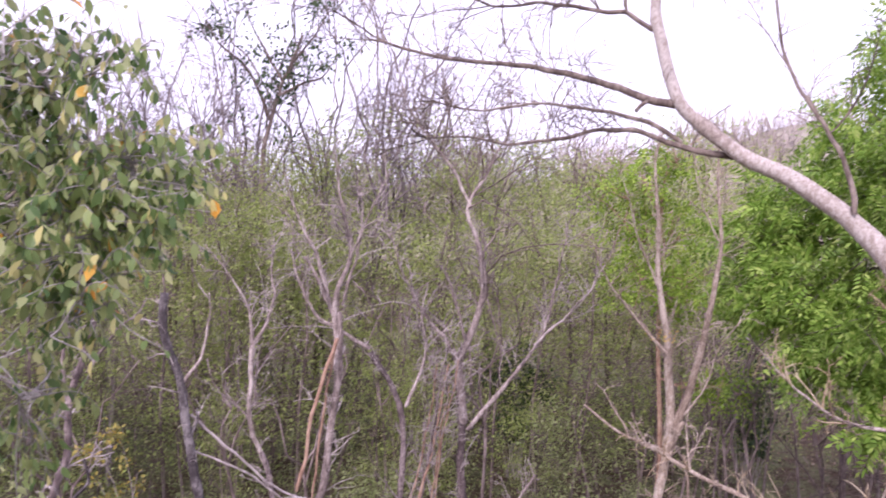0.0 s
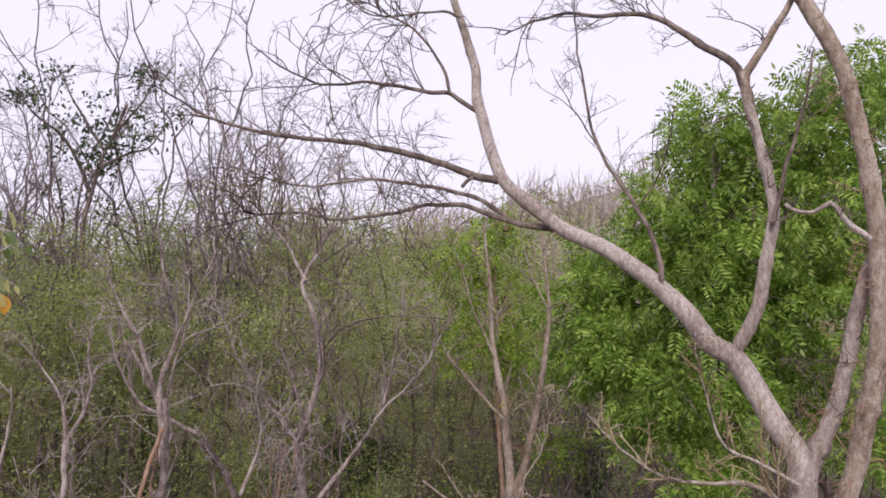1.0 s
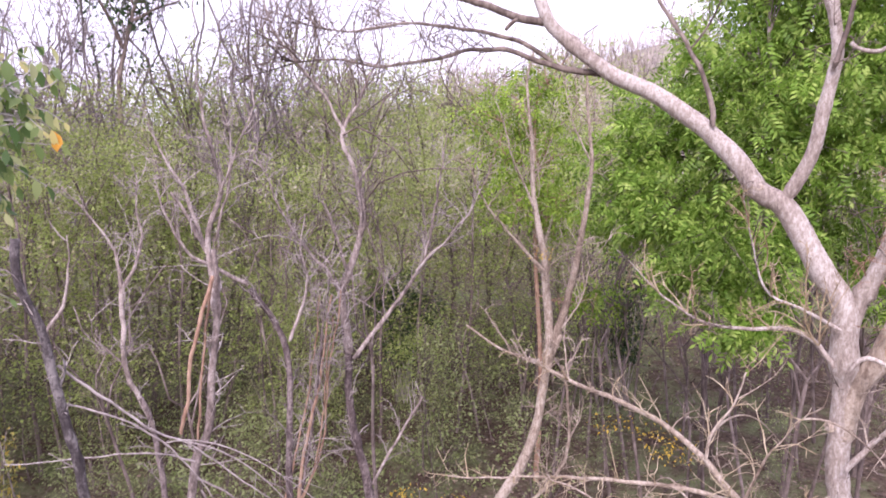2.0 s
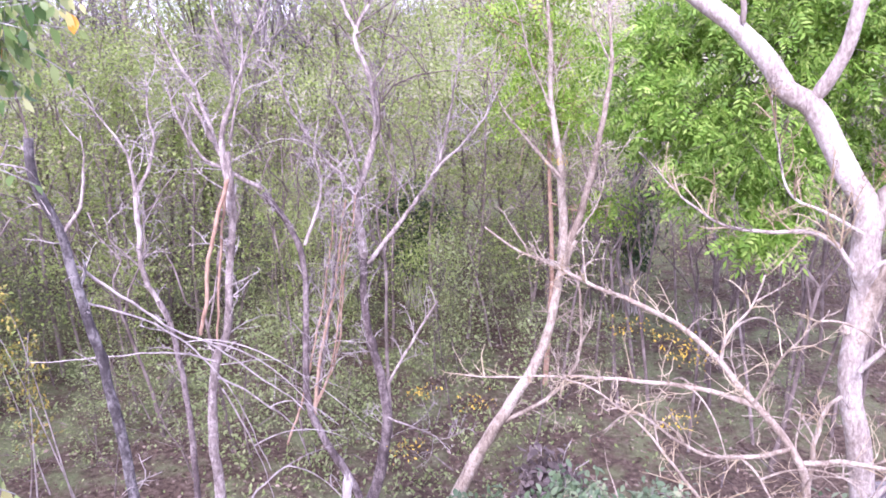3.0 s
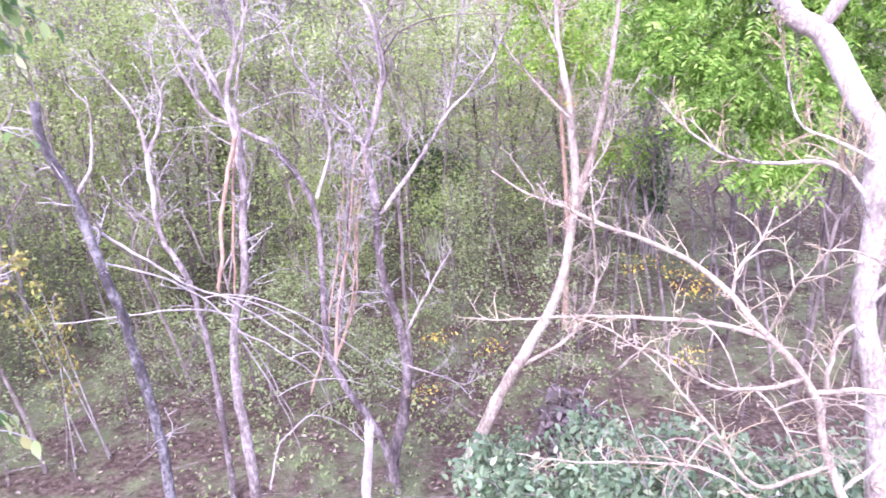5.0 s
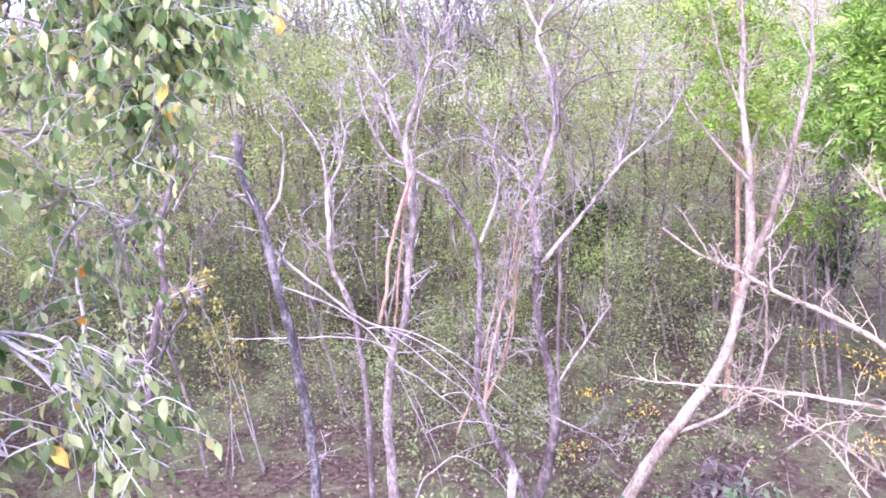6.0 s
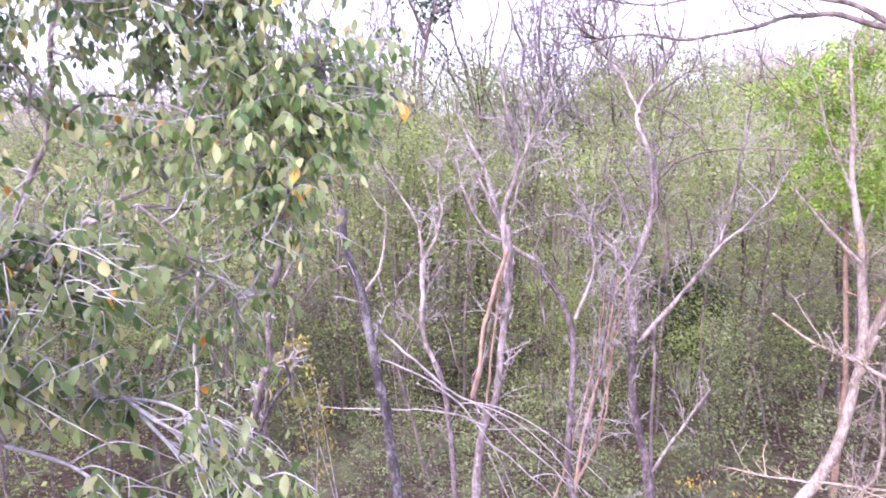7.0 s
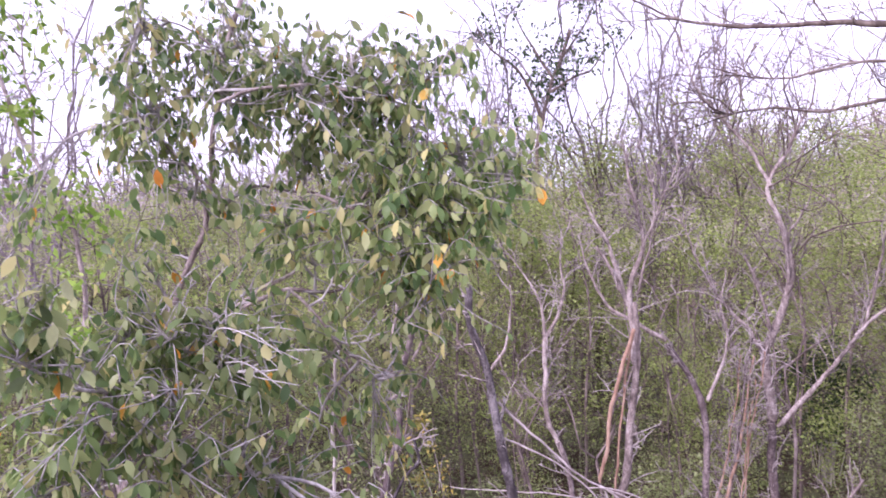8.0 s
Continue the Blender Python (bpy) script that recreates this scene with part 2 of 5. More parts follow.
def grow(geo, rng, p, r, count, length, levels, up=0.35, spread=0.9, start=0.3, sides=3, tips=None, thin=0.62, curl=0.25, fine=True, tip=0.0022):
    """Side twigs along the polyline p, and twigs on those."""
    n = len(p)
    for _ in range(count):
        u = start + (1 - start) * rng.random()
        i = min(n - 2, int(u * (n - 1)))
        o = p[i]
        t = unit(p[i + 1] - p[i])
        side = unit(np.cross(t, rng.normal(0, 1, 3)))
        a = spread * rng.uniform(0.55, 1.25)
        d = unit(t * math.cos(a) + side * math.sin(a) + np.array((0, 0, up)) * rng.uniform(0.3, 1.3))
        ln = length * rng.uniform(0.45, 1.25) * (1.15 - 0.5 * u)
        k = (6 if levels > 1 else 4) if fine else (4 if levels > 1 else 3)
        q = [o]
        bow = rng.normal(0, curl, 3)
        for _ in range(k - 1):
            d = unit(d + bow + rng.normal(0, curl * 0.7, 3) + np.array((0, 0, up * 0.18)))
            q.append(q[-1] + d * ln / (k - 1))
        q = np.array(q)
        rr = r * thin * rng.uniform(0.7, 1.1)
        tube(geo, q, np.linspace(rr, max(rr * 0.35, tip), k), sides)
        if levels > 1:
            grow(geo, rng, q, rr, max(2, int(rng.integers(2, 5) + ln * 1.2)), ln * 0.52, levels - 1, up * 0.6, spread * 1.1, 0.2, 3, tips, 0.66, curl, fine, tip)
        elif tips is not None:
            tips.append((q[-1], d))
            tips.append((q[k // 2], d))


def frames_of(dirs, rng, flat=0.6):
    """Turns that bring +y along dirs, with the face (z) leaning upwards by flat."""
    d = dirs / (np.linalg.norm(dirs, axis=1)[:, None] + 1e-9)
    nrm = rng.normal(0, 1, d.shape) * (1 - flat) + np.array((0, 0, 1.0)) * flat
    x = np.cross(d, nrm)
    x /= np.linalg.norm(x, axis=1)[:, None] + 1e-9
    z = np.cross(x, d)
    return np.stack([x, d, z], -1)


def scatter(geo, shape, pos, dirs, size, rng, flat=0.6):
    """Many copies of a small shape (points, faces) in one mesh."""
    tv, tf = np.asarray(shape[0], float), np.asarray(shape[1], int)
    rot = frames_of(np.asarray(dirs, float), rng, flat)
    v = np.einsum("nij,kj->nki", rot, tv) * np.asarray(size)[:, None, None] + np.asarray(pos)[:, None]
    n, k = v.shape[:2]
    f = tf[None] + (np.arange(n) * k)[:, None, None]
    geo.add(v.reshape(-1, 3), f.reshape(-1, tf.shape[1]))


# Leaf shapes, one unit long, along +y
BLADE = ([(0, 0, 0), (-0.2, 0.28, 0.05), (0.2, 0.28, 0.05), (0, 0.3, -0.01), (-0.22, 0.6, 0.03), (0.22, 0.6, 0.03), (0, 0.62, -0.04), (0, 1.0, -0.16)],
         [(0, 3, 1, 1), (0, 2, 3, 3), (1, 3, 6, 4), (3, 2, 5, 6), (4, 6, 7, 7), (6, 5, 7, 7)])
BLADE = (BLADE[0], [(0, 2, 3, 1), (1, 3, 6, 4), (3, 2, 5, 6), (4, 6, 5, 7)])
SPIKE = ([(-0.012, 0, 0), (0.012, 0, 0), (0.01, 0.55, 0.05), (0.0, 1.0, 0.02), (-0.008, 0.55, 0.05), (0, 0.5, 0.075)], [(0, 1, 2, 4), (4, 2, 3, 5)])
LEAFLET = ([(0, 0, 0), (0.32, 0.4, 0.06), (0, 1.0, -0.08), (-0.32, 0.4, 0.06)], [(0, 1, 2, 3)])
KITE = ([(0, 0, 0), (0.24, 0.45, 0.05), (0, 1.0, -0.1), (-0.24, 0.45, 0.05)], [(0, 1, 2, 3)])


def frond_shape(pairs, leaflet, width, droop):
    v, f = [], []
    for i in range(pairs * 2 + 1):
        j = i // 2
        s = -1 if i % 2 else 1
        y = 0.15 + 0.8 * j / pairs
        z = -droop * y * y
        if i == pairs * 2:
            dx, dy = 0.0, leaflet
        else:
            dx, dy = s * leaflet * 0.85, leaflet * 0.5
        b = len(v)
        px, py = -dy / leaflet * width, dx / leaflet * width
        v += [(0, y, z), (dx * 0.5 + px, y + dy * 0.5 + py, z - 0.02), (dx, y + dy, z - 0.10), (dx * 0.5 - px, y + dy * 0.5 - py, z - 0.02)]
        f.append((b, b + 1, b + 2, b + 3))
    return v, f


FROND = frond_shape(5, 0.36, 0.06, 0.45)
FROND_FINE = frond_shape(3, 0.34, 0.085, 0.3)


# ---- ground ----
def ground_height(x, y):
    return 0.12 * np.sin(x * 0.31 + 1.0) * np.cos(y * 0.23) + 0.05 * np.sin(x * 1.1 + y * 0.7)


def build_ground():
    edge = np.concatenate([-np.geomspace(900, 46, 14), np.linspace(-44, 44, 111), np.geomspace(46, 900, 14)])
    gx, gy = np.meshgrid(edge, edge + 14, indexing="ij")
    rng = np.random.default_rng(4)
    near = np.hypot(gx, gy - 14) < 45
    gz = np.where(near, ground_height(gx, gy) + rng.normal(0, 0.025, gx.shape), 0)
    n = len(edge)
    i, j = np.meshgrid(np.arange(n - 1), np.arange(n - 1), indexing="ij")
    a = i * n + j
    g = Geo()
    g.add(np.stack([gx, gy, gz], -1).reshape(-1, 3), np.stack([a, a + n, a + n + 1, a + 1], -1).reshape(-1, 4))
    ob = new("ground", g.mesh("ground", M_EARTH))
    tagged(ob, "brown forest floor covered in dry leaf litter", "ground", kind="structure")


build_ground()


def polar(rng, n, az0, az1, d0, d1):
    az = np.radians(rng.uniform(az0, az1, n))
    d = np.sqrt(rng.uniform(d0 * d0, d1 * d1, n))
    return d * np.sin(az), d * np.cos(az)


def ground_cover():
    rng = np.random.default_rng(8)
    x, y = polar(rng, 42000, -62, 60, 6, 34)
    g = Geo()
    dirs = rng.normal(0, 1, (len(x), 3)) * (1, 1, 0.25)
    scatter(g, KITE, np.stack([x, y, ground_height(x, y) + rng.uniform(0.01, 0.06, len(x))], -1), dirs, rng.uniform(0.05, 0.14, len(x)), rng, 0.7)
    tagged(new("fallen_leaves", g.mesh("fallen_leaves", L_DRY)), "dry brown fallen leaves strewn over the ground", "leaf litter", kind="stuff")
    x, y = polar(rng, 700, -60, 55, 8, 26)
    g = Geo()
    dirs = rng.normal(0, 1, (len(x), 3)) * (1, 1, 0.12)
    scatter(g, SPIKE, np.stack([x, y, ground_height(x, y) + rng.uniform(0.03, 0.08, len(x))], -1), dirs, rng.uniform(0.25, 1.3, len(x)), rng, 0.8)
    tagged(new("fallen_twigs", g.mesh("fallen_twigs", M_BROWN)), "dry brown twigs lying on the ground", "twigs", kind="stuff")
    x, y = polar(rng, 9000, -58, 45, 9, 34)
    keep = (np.degrees(np.arctan2(x, y)) < 20 + rng.normal(0, 6, len(x))) & (np.sin(x * 0.5 + 2) + np.cos(y * 0.37 + x * 0.2) + rng.normal(0, 0.7, len(x)) > 0.25)
    x, y = x[keep], y[keep]
    k = 14
    h = np.repeat(rng.uniform(0.15, 0.8, len(x)), k)
    px, py = np.repeat(x, k) + rng.normal(0, 0.16, len(x) * k), np.repeat(y, k) + rng.normal(0, 0.16, len(x) * k)
    pz = ground_height(px, py) + rng.random(len(px)) * h
    g = Geo()
    scatter(g, KITE, np.stack([px, py, pz], -1), rng.normal(0, 1, (len(px), 3)) + (0, 0, 0.3), rng.uniform(0.05, 0.13, len(px)), rng, 0.6)
    tagged(new("herbs", g.mesh("herbs", L_HERB)), "low green herbs and seedlings on the forest floor", "undergrowth", kind="stuff")


ground_cover()


# ---- limb lines and clumps, in metres ----
BIG_LIMBS = [
    (0.190, 0.110, [(4.91, 5.80, 2.06), (4.83, 5.87, 3.17), (4.74, 5.94, 3.93), (4.61, 6.04, 4.59), (4.59, 6.06, 5.05), (4.60, 6.05, 5.67), (4.59, 6.06, 6.15)]),
    (0.165, 0.045, [(4.60, 6.05, 5.64), (4.57, 6.07, 6.04), (4.56, 6.08, 6.32), (4.37, 6.22, 6.71), (4.14, 6.37, 7.17), (3.94, 6.50, 7.33), (3.69, 6.64, 7.70), (3.15, 6.92, 8.19), (2.76, 7.08, 8.39), (2.41, 7.21, 8.68), (2.20, 7.27, 8.91), (2.06, 7.31, 9.33), (1.97, 7.34, 9.67), (1.95, 7.35, 10.00), (1.86, 7.37, 10.34), (1.71, 7.41, 10.80)]),
    (0.110, 0.075, [(4.62, 6.06, 5.72), (4.61, 6.07, 6.04), (4.67, 6.06, 6.30), (4.78, 5.98, 6.60), (4.87, 5.90, 7.05), (4.95, 5.84, 7.54), (5.04, 5.76, 8.01), (5.18, 5.63, 8.36)]),
    (0.125, 0.080, [(4.61, 6.05, 5.06), (4.66, 6.00, 5.49), (4.78, 5.91, 5.82), (4.89, 5.82, 6.26), (4.92, 5.66, 6.84), (4.98, 5.61, 7.41), (4.99, 5.60, 8.08), (4.94, 5.64, 8.74), (4.87, 5.70, 9.33), (4.78, 5.78, 9.78), (4.64, 5.89, 10.20), (4.51, 6.00, 10.53)]),
    (0.085, 0.055, [(4.14, 6.38, 7.26), (4.29, 6.27, 7.64), (4.37, 6.22, 8.15), (4.41, 6.19, 8.50), (4.38, 6.21, 8.86), (4.29, 6.27, 9.28), (4.20, 6.33, 9.81)]),
    (0.062, 0.008, [(4.27, 6.29, 9.46), (4.22, 6.32, 9.70), (4.17, 6.35, 9.86), (4.04, 6.44, 9.99), (3.88, 6.54, 10.12), (3.66, 6.66, 10.33), (3.44, 6.78, 10.44), (3.10, 6.94, 10.45), (2.81, 7.06, 10.51), (2.50, 7.18, 10.45), (2.26, 7.26, 10.33)]),
    (0.060, 0.035, [(4.26, 6.29, 9.49), (4.23, 6.31, 9.73), (4.28, 6.28, 9.87), (4.36, 6.22, 10.01), (4.50, 6.12, 10.27), (4.58, 6.06, 10.51)]),
    (0.030, 0.010, [(4.34, 6.12, 8.37), (4.43, 6.05, 8.84), (4.51, 5.99, 9.18), (4.59, 5.93, 9.62), (4.63, 5.90, 9.95)]),
    (0.035, 0.020, [(4.88, 5.56, 8.25), (4.74, 5.68, 8.40), (4.65, 5.76, 8.56), (4.54, 5.84, 8.50), (4.35, 5.99, 8.55)]),
    (0.055, 0.008, [(2.20, 7.27, 8.89), (1.88, 7.36, 8.95), (1.59, 7.43, 9.07), (1.18, 7.51, 9.19), (0.64, 7.57, 9.28), (0.20, 7.60, 9.30), (-0.27, 7.60, 9.38), (-0.68, 7.57, 9.53), (-1.12, 7.52, 9.77)]),
    (0.028, 0.022, [(1.91, 7.30, 8.92), (1.85, 7.32, 8.87), (1.81, 7.33, 8.82)]),
    (0.045, 0.008, [(2.79, 7.18, 8.40), (2.48, 7.29, 8.45), (2.17, 7.39, 8.53), (1.90, 7.46, 8.65), (1.52, 7.55, 8.66), (1.13, 7.62, 8.58), (0.63, 7.67, 8.52), (0.19, 7.70, 8.59), (-0.29, 7.69, 8.55)]),
    (0.032, 0.006, [(2.26, 7.36, 8.53), (2.01, 7.43, 8.70), (1.74, 7.50, 8.80), (1.41, 7.57, 8.86), (0.91, 7.65, 8.92), (0.47, 7.69, 8.85), (0.09, 7.70, 8.88), (-0.44, 7.69, 9.04)]),
    (0.034, 0.006, [(1.98, 7.34, 9.56), (1.74, 7.40, 9.73), (1.41, 7.47, 9.80), (0.92, 7.54, 9.86), (0.48, 7.58, 9.83), (0.06, 7.60, 10.01), (-0.23, 7.60, 10.22)]),
    (0.022, 0.006, [(1.69, 7.31, 9.73), (1.59, 7.33, 10.04), (1.36, 7.38, 10.33), (1.04, 7.43, 10.55), (0.66, 7.47, 10.71)]),
    (0.020, 0.006, [(1.80, 7.28, 10.47), (1.63, 7.32, 10.53), (1.41, 7.37, 10.52), (0.98, 7.44, 10.49), (0.66, 7.47, 10.66)]),
    (0.034, 0.008, [(3.54, 6.61, 7.90), (3.52, 6.62, 8.12), (3.35, 6.71, 8.55), (3.03, 6.86, 9.16), (2.95, 6.90, 9.54), (2.86, 6.93, 10.19), (2.83, 6.95, 10.69)]),
    (0.014, 0.005, [(3.30, 6.62, 8.59), (3.45, 6.55, 8.80), (3.56, 6.49, 9.15), (3.59, 6.47, 9.46)]),
    (0.012, 0.004, [(3.00, 6.76, 9.11), (2.72, 6.88, 9.64), (2.60, 6.93, 9.91)]),
    (0.035, 0.006, [(4.35, 5.87, 5.83), (4.22, 5.96, 6.05), (4.02, 6.09, 6.13), (3.65, 6.32, 6.12), (3.39, 6.47, 6.17), (3.11, 6.60, 6.36), (2.74, 6.77, 6.78)]),
    (0.024, 0.006, [(4.44, 5.92, 6.14), (4.22, 6.08, 6.28), (3.94, 6.27, 6.44), (3.81, 6.34, 6.89), (3.72, 6.39, 7.32)]),
    (0.040, 0.012, [(4.47, 5.78, 4.92), (4.64, 5.63, 5.25), (4.79, 5.50, 5.49), (5.02, 5.30, 5.72), (5.21, 5.11, 5.90)]),
    (0.035, 0.012, [(4.71, 5.71, 3.65), (4.85, 5.59, 3.85), (5.02, 5.44, 3.97), (5.23, 5.23, 4.12), (5.44, 5.01, 4.22)]),
    (0.030, 0.010, [(4.38, 5.72, 5.84), (4.49, 5.63, 5.98), (4.73, 5.43, 5.87), (4.94, 5.23, 5.82), (5.17, 5.01, 5.64)]),
]
LOW_LIMBS = [
    (0.085, 0.012, [(4.53, 5.21, 2.57), (4.31, 5.39, 2.88), (4.13, 5.53, 3.28), (4.02, 5.61, 3.69), (3.96, 5.65, 4.05), (3.82, 5.74, 4.32), (3.64, 5.86, 4.56), (3.42, 5.99, 4.80), (3.28, 6.07, 5.02), (2.96, 6.23, 5.29), (2.58, 6.40, 5.48), (2.20, 6.54, 5.65), (1.90, 6.63, 5.80), (1.61, 6.71, 5.92), (1.30, 6.78, 6.14)]),
    (0.035, 0.008, [(3.62, 5.87, 4.59), (3.20, 6.11, 4.70), (2.58, 6.40, 4.70), (2.07, 6.58, 4.71), (1.55, 6.72, 4.68), (1.11, 6.81, 4.67)]),
    (0.030, 0.008, [(3.80, 5.64, 4.31), (3.57, 5.79, 4.17), (3.26, 5.97, 4.10), (2.98, 6.11, 4.20), (2.69, 6.25, 4.40), (2.44, 6.35, 4.55)]),
    (0.030, 0.008, [(3.96, 5.40, 3.53), (3.49, 5.72, 3.17), (3.18, 5.90, 3.63), (2.89, 6.04, 4.04), (2.60, 6.17, 4.39), (2.21, 6.33, 4.69), (1.91, 6.42, 4.78)]),
    (0.028, 0.006, [(4.06, 5.20, 3.20), (3.51, 5.59, 3.06), (3.10, 5.83, 3.31), (2.66, 6.04, 3.33), (1.94, 6.31, 3.27), (1.35, 6.46, 3.36)]),
    (0.022, 0.008, [(3.25, 5.97, 5.04), (3.27, 5.96, 5.23), (3.42, 5.87, 5.56), (3.50, 5.83, 5.87)]),
    (0.020, 0.005, [(3.52, 5.82, 4.69), (3.65, 5.74, 5.09), (3.79, 5.65, 5.37), (3.94, 5.54, 5.62)]),
    (0.035, 0.020, [(4.07, 5.70, 3.88), (4.07, 5.70, 4.42), (4.12, 5.66, 4.69), (4.20, 5.60, 4.79)]),
    (0.035, 0.012, [(3.95, 5.65, 4.14), (4.26, 5.43, 4.23), (4.51, 5.23, 4.26), (4.87, 4.89, 4.48), (5.06, 4.70, 4.62)]),
    (0.030, 0.010, [(4.14, 5.39, 3.27), (4.32, 5.25, 3.61), (4.54, 5.06, 3.85), (4.85, 4.77, 3.89), (5.05, 4.55, 3.93)]),
    (0.018, 0.005, [(3.46, 5.85, 4.13), (3.62, 5.76, 3.94), (3.74, 5.68, 3.71), (3.83, 5.62, 3.48)]),
]
DEE_LIMBS = [
    (0.130, 0.060, [(1.28, 10.92, -0.28), (1.83, 10.85, 0.99), (2.13, 10.79, 1.62), (2.58, 10.69, 2.43), (2.89, 10.61, 3.02), (3.07, 10.56, 3.66), (3.16, 10.54, 4.28), (3.29, 10.50, 4.71), (3.37, 10.47, 4.94)]),
    (0.090, 0.012, [(3.19, 10.53, 4.55), (3.23, 10.52, 4.76), (3.22, 10.52, 5.00), (3.19, 10.53, 5.36), (3.14, 10.54, 6.07), (3.00, 10.58, 6.85), (2.98, 10.59, 7.63), (2.91, 10.61, 8.48), (3.00, 10.58, 8.95)]),
    (0.085, 0.012, [(3.18, 10.53, 4.47), (3.26, 10.51, 4.74), (3.32, 10.49, 4.97), (3.45, 10.45, 5.38), (3.60, 10.40, 6.10), (3.69, 10.36, 6.73), (3.76, 10.34, 7.43), (3.69, 10.36, 8.19), (3.68, 10.37, 8.71)]),
    (0.035, 0.008, [(3.12, 10.44, 5.87), (2.74, 10.55, 6.30), (2.43, 10.63, 6.68), (2.19, 10.68, 7.10), (2.10, 10.69, 7.46)]),
    (0.022, 0.006, [(2.96, 10.49, 6.82), (2.70, 10.56, 7.47), (2.53, 10.60, 8.09), (2.37, 10.64, 8.48)]),
    (0.020, 0.006, [(3.37, 10.37, 5.05), (3.62, 10.28, 5.51), (3.74, 10.24, 5.98), (3.99, 10.14, 6.39)]),
    (0.020, 0.006, [(3.75, 10.34, 7.43), (3.57, 10.41, 7.80), (3.45, 10.45, 8.26), (3.36, 10.47, 8.64)]),
    (0.040, 0.020, [(2.43, 10.73, 1.98), (3.07, 10.56, 2.42), (3.44, 10.45, 2.97), (3.50, 10.43, 3.69), (3.41, 10.46, 4.46)]),
]
CEE_LIMBS = [
    (0.120, 0.060, [(0.15, 11.00, -0.44), (0.29, 11.00, 0.55), (0.50, 10.99, 1.28), (0.60, 10.98, 2.09), (0.53, 10.99, 2.78), (0.38, 10.99, 3.45), (0.33, 11.00, 4.09), (0.33, 10.99, 4.62), (0.29, 11.00, 5.23)]),
    (0.095, 0.020, [(0.35, 10.99, 4.69), (0.30, 11.00, 5.19), (0.27, 11.00, 5.60), (0.35, 10.99, 5.81), (0.53, 10.99, 6.27), (0.62, 10.98, 6.76), (0.51, 10.99, 7.33), (0.36, 10.99, 7.73), (0.41, 10.99, 7.98), (0.61, 10.98, 8.30), (0.80, 10.97, 8.70)]),
    (0.035, 0.008, [(0.42, 10.99, 7.80), (0.18, 11.00, 8.28), (-0.16, 11.00, 8.76), (-0.46, 10.99, 9.15), (-0.60, 10.98, 9.54), (-0.74, 10.97, 10.01)]),
    (0.050, 0.010, [(0.40, 10.89, 4.63), (0.75, 10.87, 5.06), (1.14, 10.84, 5.57), (1.45, 10.80, 6.07), (1.62, 10.78, 6.80), (1.72, 10.76, 7.37), (1.80, 10.75, 7.84)]),
    (0.028, 0.008, [(1.32, 10.72, 5.91), (1.74, 10.66, 6.34), (2.03, 10.61, 6.67), (2.25, 10.56, 7.07)]),
    (0.032, 0.022, [(0.34, 10.89, 5.95), (0.22, 10.90, 6.44), (0.05, 10.90, 6.94)]),
    (0.040, 0.010, [(0.27, 10.80, 5.52), (0.08, 10.80, 5.97), (-0.08, 10.80, 6.13), (-0.37, 10.79, 6.53), (-0.53, 10.79, 6.85), (-0.65, 10.78, 7.24), (-0.75, 10.77, 7.52)]),
    (0.028, 0.008, [(0.57, 10.88, 6.61), (0.58, 10.88, 7.18), (0.78, 10.87, 7.50), (0.89, 10.86, 7.86)]),
    (0.020, 0.008, [(0.25, 10.80, 5.65), (0.12, 10.80, 6.05), (-0.16, 10.80, 6.27), (-0.31, 10.80, 6.29)]),
    (0.030, 0.022, [(0.62, 10.88, 2.68), (1.01, 10.85, 3.38), (1.41, 10.81, 4.01)]),
    (0.025, 0.006, [(0.60, 10.78, 2.20), (1.11, 10.74, 1.95), (1.45, 10.70, 1.80), (1.80, 10.65, 1.96)]),
]
